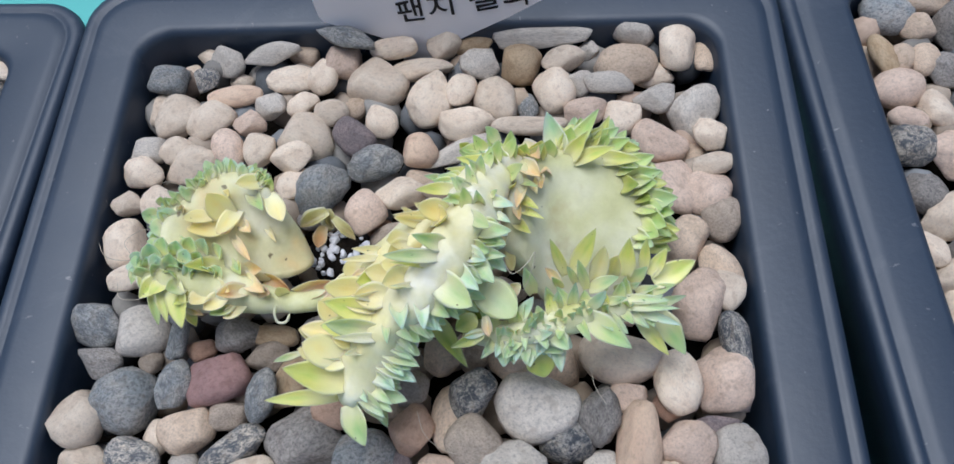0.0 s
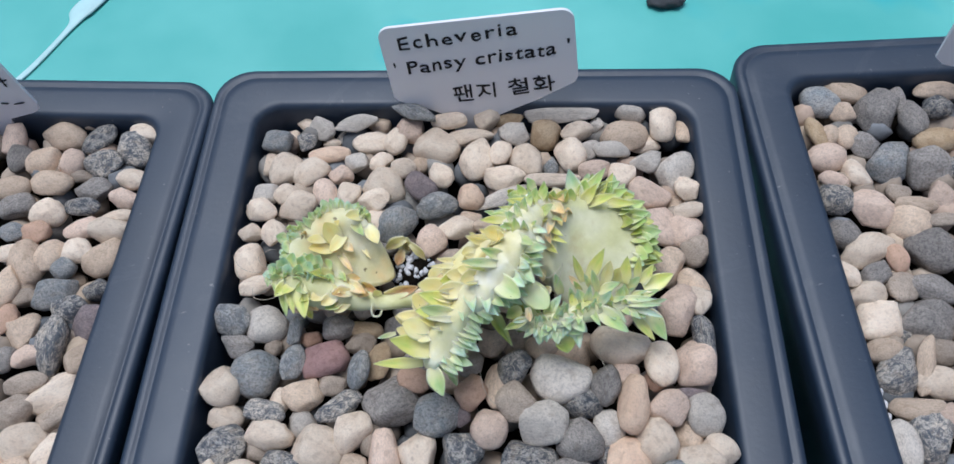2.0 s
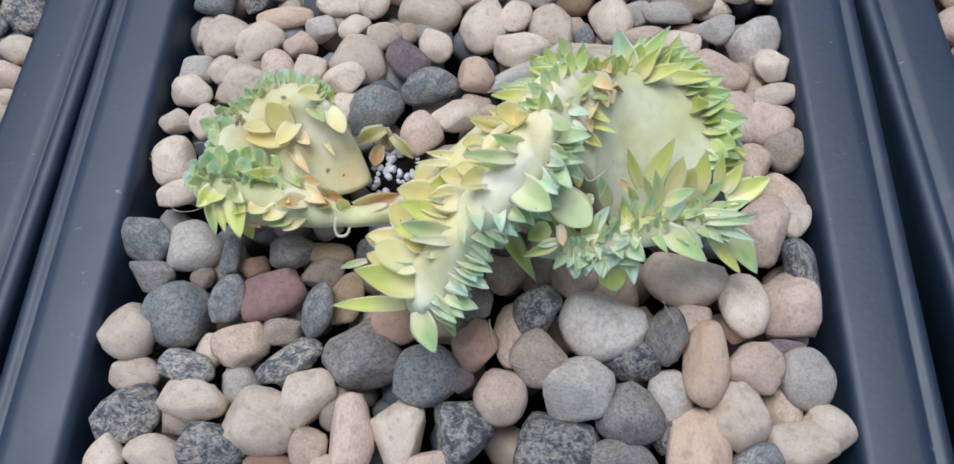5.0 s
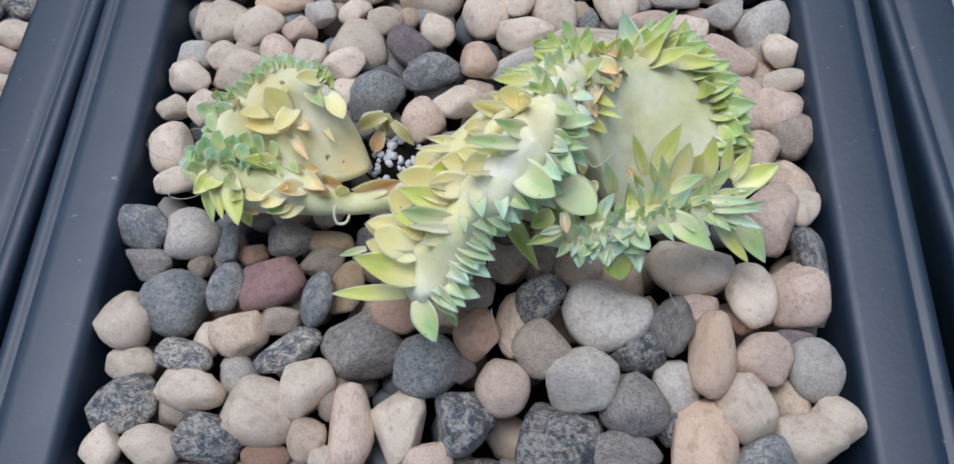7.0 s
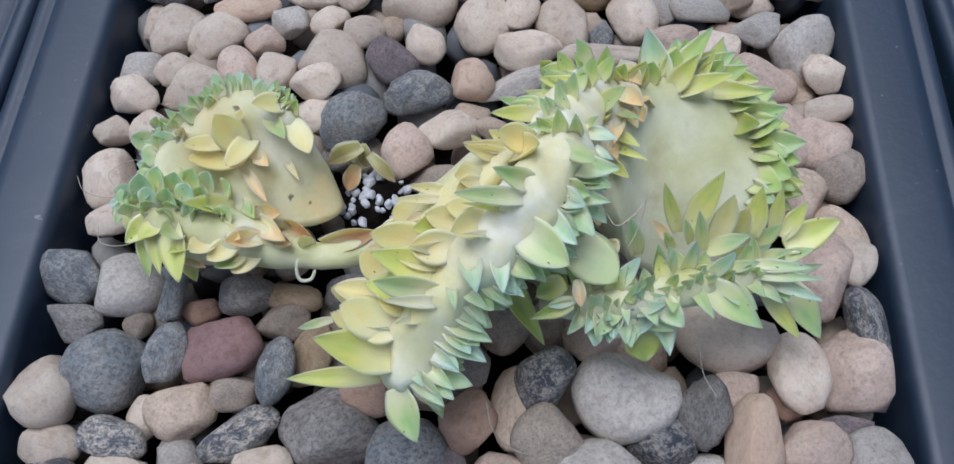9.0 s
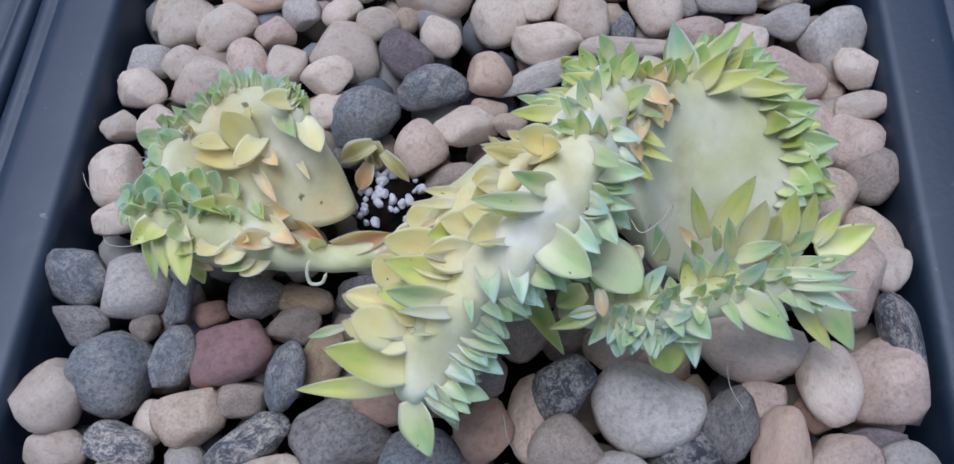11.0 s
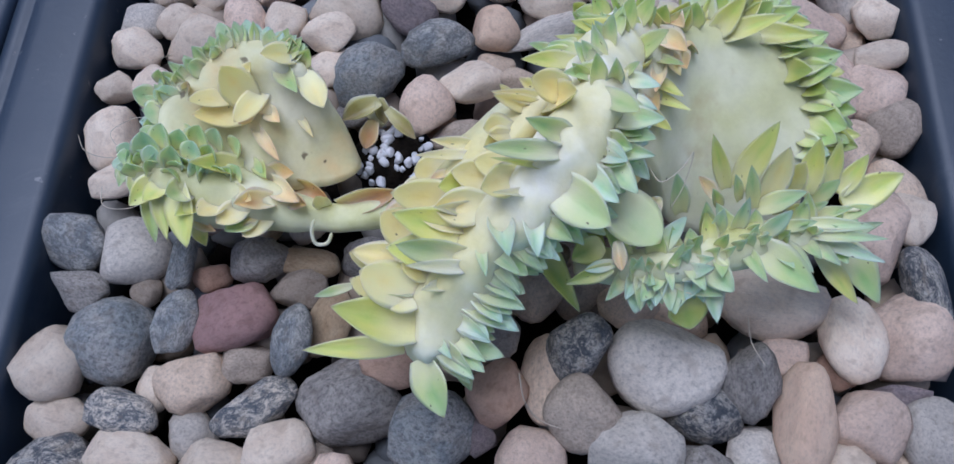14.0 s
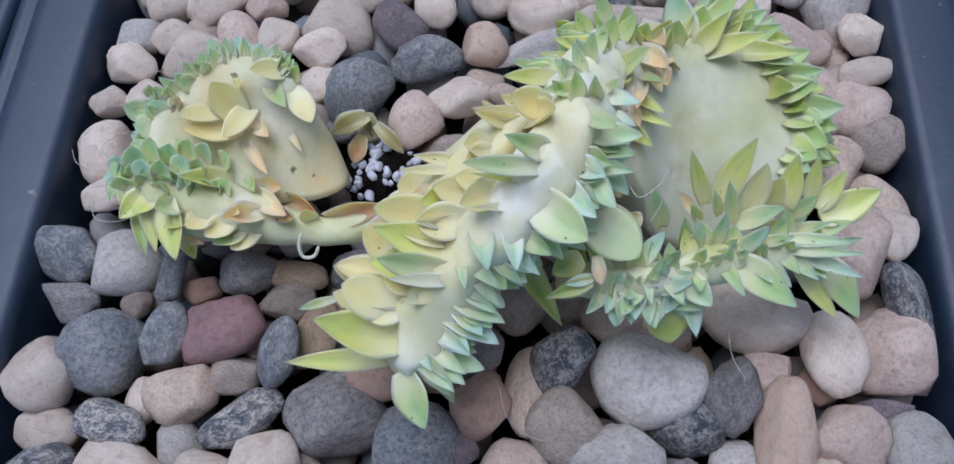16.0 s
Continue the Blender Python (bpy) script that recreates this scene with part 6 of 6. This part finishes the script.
# crowded small leaves along the crests
leaf_row(fan, [(22.0, 40.0, 113.4), (26.5, 41.0, 111.8), (31.0, 40.2, 110.0), (34.5, 36.8, 108.0), (36.0, 32.0, 106.4), (35.8, 28.0, 104.6)], [(0, 1, 0.2), (0.3, 1, 0.1), (0.8, 0.7, 0), (1, 0.3, 0), (1, 0.0, -0.1), (1, -0.3, -0.1)], 34, 3.0, 2.6, ["leafy", "leafy", "olive", "fresh", "lime"], 2, 0.0, 0.4)
leaf_row(fan, [(8.6, 28.0, 120.5), (10.8, 32.5, 118.0), (14.0, 36.0, 116.0)], [(-1, 0.3, 0.0), (-1, 0.6, 0.1), (-0.7, 1, 0.2)], 9, 2.8, 2.2, ["leafy", "fresh", "lime"], 3)
leaf_row(left_lobe, [(-35.6, 25.0, 109.4), (-35.0, 29.6, 110.8), (-32.6, 32.6, 112.0), (-29.6, 34.8, 112.6), (-26.5, 37.0, 112.8), (-22.0, 36.6, 112.4), (-19.6, 35.2, 111.6)], [(-1, 0, 0), (-1, 0.4, 0), (-0.7, 0.8, 0), (-0.4, 1, 0), (0, 1, 0), (0.3, 1, 0), (0.6, 0.8, 0)], 64, 0.6, 1.3, ["glauc", "leafy", "glauc", "blue", "fresh"], 4, 0.1, 0.45)
leaf_row(left_lobe, [(-37.6, 23.4, 107.8), (-35.6, 22.6, 109.8), (-32.4, 22.2, 110.4), (-29.0, 21.8, 110.0), (-26.4, 21.4, 109.2)], [(-1, -0.2, 0.2), (-0.5, 0.2, 0.8), (-0.1, 0.4, 1), (0.1, 0.3, 1), (0.4, 0.1, 0.8)], 26, 1.1, 1.9, ["glauc", "blue", "glauc", "fresh"], 5, 0.1, 0.4)
leaf_row(branch, [(15.0, 10.2, 116.0), (19.0, 10.6, 117.0), (24.3, 12.6, 116.6), (29.5, 14.2, 115.0), (35.0, 15.8, 112.0)], [(-0.3, 0.3, 1), (0, 0.3, 1), (0.2, 0.2, 1), (0.5, 0.1, 1), (1, 0, 0.6)], 24, 1.8, 0.9, ["glauc", "blue", "glauc", "fresh"], 9, 0.2, 0.5)
leaf_row(branch, [(15.0, 10.0, 114.8), (19.0, 10.2, 115.4), (24.3, 12.2, 115.2), (29.5, 13.8, 113.8), (35.0, 15.6, 111.2)], [(-0.8, -0.5, 0.3), (-0.2, -0.8, 0.3), (0.2, -0.8, 0.3), (0.6, -0.6, 0.3), (1, -0.2, 0.2)], 9, 2.2, 1.4, ["glauc", "blue", "fresh"], 24, 0.0, 0.4)
leaf_row(branch, [(14.0, 11.4, 115.0), (19.0, 12.0, 115.6), (24.3, 13.6, 115.4), (29.5, 15.2, 114.0), (35.0, 16.6, 111.2)], [(-0.6, 0.5, 0.7), (-0.2, 0.7, 0.8), (0.2, 0.6, 0.8), (0.6, 0.5, 0.7), (1, 0.2, 0.4)], 12, 2.8, 1.5, ["glauc", "glauc", "fresh", "lime"], 25, 0.1, 0.45)
leaf_row(branch, [(13.0, 9.4, 114.4), (16.0, 8.8, 114.8), (19.0, 9.0, 114.6), (22.0, 10.0, 114.6)], [(-0.7, -0.6, -0.2), (-0.2, -1, -0.3), (0.2, -1, -0.3), (0.5, -0.9, -0.2)], 14, 2.3, 1.7, ["blue", "glauc", "blue", "glauc"], 26, 0.0, 0.4)
# soft leaves lying along the front lobe
leaf_row(left_lobe, [(-35.6, 22.0, 108.6), (-32.0, 20.4, 109.0), (-28.4, 19.4, 108.4), (-25.0, 18.6, 107.4), (-22.0, 18.0, 106.6)], [(-0.9, -0.4, -0.2), (-0.8, -0.5, -0.1), (-0.8, -0.5, 0), (-0.9, -0.3, 0), (-1, -0.1, 0.1)], 9, 2.4, 2.4, ["lime", "fresh", "pale_green", "butter"], 33, 0.0, 0.2)
# teeth tucked under the outer side of the ridge
leaf_row(ridge, [(-0.8, 0.8, 116.0), (1.0, 4.6, 117.8), (4.0, 8.8, 119.8), (7.8, 12.4, 121.8), (11.0, 16.6, 123.4), (12.4, 21.5, 123.6)], [(1, -0.55, -0.5)] * 4 + [(1, -0.15, -0.5)] * 2, 24, 2.0, 1.8, ["glauc", "blue", "glauc", "fresh"], 7, 0.0, 0.12)
leaf_row(ridge, [(-5.4, 4.6, 116.4), (-4.0, 8.4, 118.4), (-1.6, 12.0, 120.6), (1.6, 15.6, 122.4), (4.6, 19.4, 123.4)], [(-1, -0.1, 0.1)] * 5, 14, 2.8, 2.6, ["cream", "butter", "pale_green", "cream", "lime"], 21, 0.0, 0.16)
leaf_row(ridge, [(-6.4, 7.0, 113.4), (-6.0, 10.6, 114.8), (-5.0, 14.0, 116.0), (-2.6, 18.0, 118.4)], [(-1, -0.2, -0.2)] * 4, 8, 2.8, 2.8, ["cream", "butter", "cream", "dry"], 22, -0.1, 0.14)
leaf_row(ridge, [(-1.2, 0.8, 114.0), (0.8, 4.8, 116.0), (3.8, 8.8, 118.0), (7.6, 12.2, 120.0), (11.4, 16.4, 121.6), (12.8, 21.5, 121.8)], [(1, -0.5, -0.55)] * 4 + [(1, -0.1, -0.5)] * 2, 18, 1.7, 1.5, ["glauc", "glauc", "fresh", "blue"], 23, 0.0, 0.10)
leaf_row(ridge, [(8.6, 12.2, 117.4), (11.8, 16.0, 119.2), (13.0, 21.5, 119.8)], [(1, -0.4, -0.7), (1, -0.2, -0.6), (1, 0, -0.6)], 7, 1.9, 1.7, ["glauc", "fresh", "leafy"], 31, 0.0, 0.12)
# the leafy head where the ridge meets the fan
leaf_row(ridge, [(9.6, 23.5, 125.0), (10.6, 27.0, 123.4), (12.4, 31.0, 120.6), (15.0, 34.0, 118.4)], [(-0.4, 0.3, 0.8), (-0.2, 0.4, 0.9), (0.0, 0.5, 0.9), (0.3, 0.6, 0.8)], 12, 2.4, 1.6, ["leafy", "leafy", "glauc", "fresh"], 32, 0.0, 0.45)
# dull olive leaves below the ridge, dark in colour to deepen its shade
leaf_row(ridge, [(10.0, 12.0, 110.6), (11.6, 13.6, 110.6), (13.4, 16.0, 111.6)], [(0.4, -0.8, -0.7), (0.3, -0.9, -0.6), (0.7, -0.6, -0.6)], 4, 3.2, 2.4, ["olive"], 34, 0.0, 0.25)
# withered leaves caught at the inner edge of the fan
leaf_row(fan, [(16.0, 31.0, 117.0), (16.4, 28.0, 114.0), (16.0, 25.0, 111.0)], [(0.6, -0.5, -0.8)] * 3, 6, 2.4, 1.6, ["dry", "butter", "lime"], 12, 0.0, 0.3)


# ---- perlite, hairs and litter ----
def perlite(x, y, z, r, seed):
    ob = new("perlite_grain", ROUGH[seed % len(ROUGH)])
    ob.matrix_world = pose(x * MM, y * MM, z * MM, seed * 40, seed * 25, seed * 70) @ Matrix.Diagonal((r * MM, r * 0.8 * MM, r * 0.75 * MM, 1))
    ob.material_slots[0].link = "OBJECT"
    ob.material_slots[0].material = PERLITE
    tagged(ob, "white perlite grain lying on dark soil", "perlite", "perlite grains")


prng = random.Random(3)
mound = bmesh.new()
bmesh.ops.create_icosphere(mound, subdivisions=4, radius=1.0)
for v in mound.verts:
    v.co *= 1 + 0.18 * noise.noise(v.co * 3.0)
    v.co = Vector((-11.6 + v.co.x * 5.0, 30.0 + v.co.y * 4.4, 95.5 + v.co.z * 4.6)) * MM
clod = tagged(part("root_ball", mound, SOIL), "dark lump of soil speckled with perlite", "soil")
for i in range(44):
    a, d = prng.uniform(0, 6.28), prng.uniform(0, 1) ** 0.5
    x, y = -11.4 + 4.6 * d * math.cos(a), 29.8 + 4.2 * d * math.sin(a)
    perlite(x, y, 100.4 - 1.9 * d * d + prng.uniform(-0.2, 0.3), prng.uniform(0.4, 0.9), i)
for i, (x, y, z) in enumerate(((48.0, 5.5, 94.0), (48.6, 3.5, 94.0), (47.6, -1.0, 94.0), (81.0, 5.0, 95.0), (81.4, 2.6, 95.0), (81.2, 0.2, 95.0), (79.0, 76.0, 94.5), (79.6, 73.0, 94.5))):
    perlite(x, y, z, 1.1, i + 3)


def hair(points, r=0.045):
    ob = part("hair", tube(points, [(r, r)] * len(points), 5, 30), HAIR)
    tagged(ob, "fine pale fibre caught on the plant", "fibre", "loose fibres")


hair([(-49.0, 30.5, 101.0), (-46.0, 27.0, 103.5), (-43.5, 26.4, 103.0), (-40.0, 26.5, 103.5), (-37.5, 25.5, 107.0)])
hair([(-43.0, 22.6, 103.5), (-42.0, 20.0, 104.0), (-39.0, 19.4, 104.5), (-35.5, 20.0, 106.0)])
hair([(-39.5, 25.0, 107.0), (-42.0, 28.0, 106.0), (-41.0, 31.0, 104.0), (-38.5, 30.0, 106.0)])
hair([(15.0, 17.5, 121.0), (16.0, 15.6, 121.5), (17.8, 16.8, 121.8), (18.8, 18.2, 122.0), (18.2, 16.0, 120.0), (17.2, 14.4, 118.5)])
hair([(4.4, 0.5, 115.0), (5.0, -1.5, 112.0), (6.6, -2.4, 107.5), (9.5, -2.8, 104.5)])
hair([(26.0, 8.0, 108.5), (26.6, 5.8, 107.0), (28.0, 3.8, 106.0)])
hair([(-40.0, 40.0, 103.0), (-37.0, 38.5, 106.0), (-35.5, 35.5, 110.0)])

strap = part("strap", tube([(-240, 185, -29.4), (-224, 202, -29.3), (-210, 234, -29.2), (-207, 246, -28.8), (-198, 262, -29.2)], [(1.6, 0.7), (1.8, 0.7), (2.0, 0.8), (6.0, 1.2), (5.0, 0.8)], 10, 30), STRAP)
tagged(strap, "white plastic strap lying on the turquoise sheet", "strap")
chip = bmesh.new()
bmesh.ops.create_icosphere(chip, subdivisions=3, radius=1.0)
for v in chip.verts:
    v.co *= 1 + 0.3 * noise.noise(v.co * 2.0)
    v.co = Vector((83 + v.co.x * 9, 247 + v.co.y * 4, -27.6 + v.co.z * 2.6)) * MM
tagged(part("bark_chip", chip, DEBRIS), "dark chip of bark on the turquoise sheet", "bark")
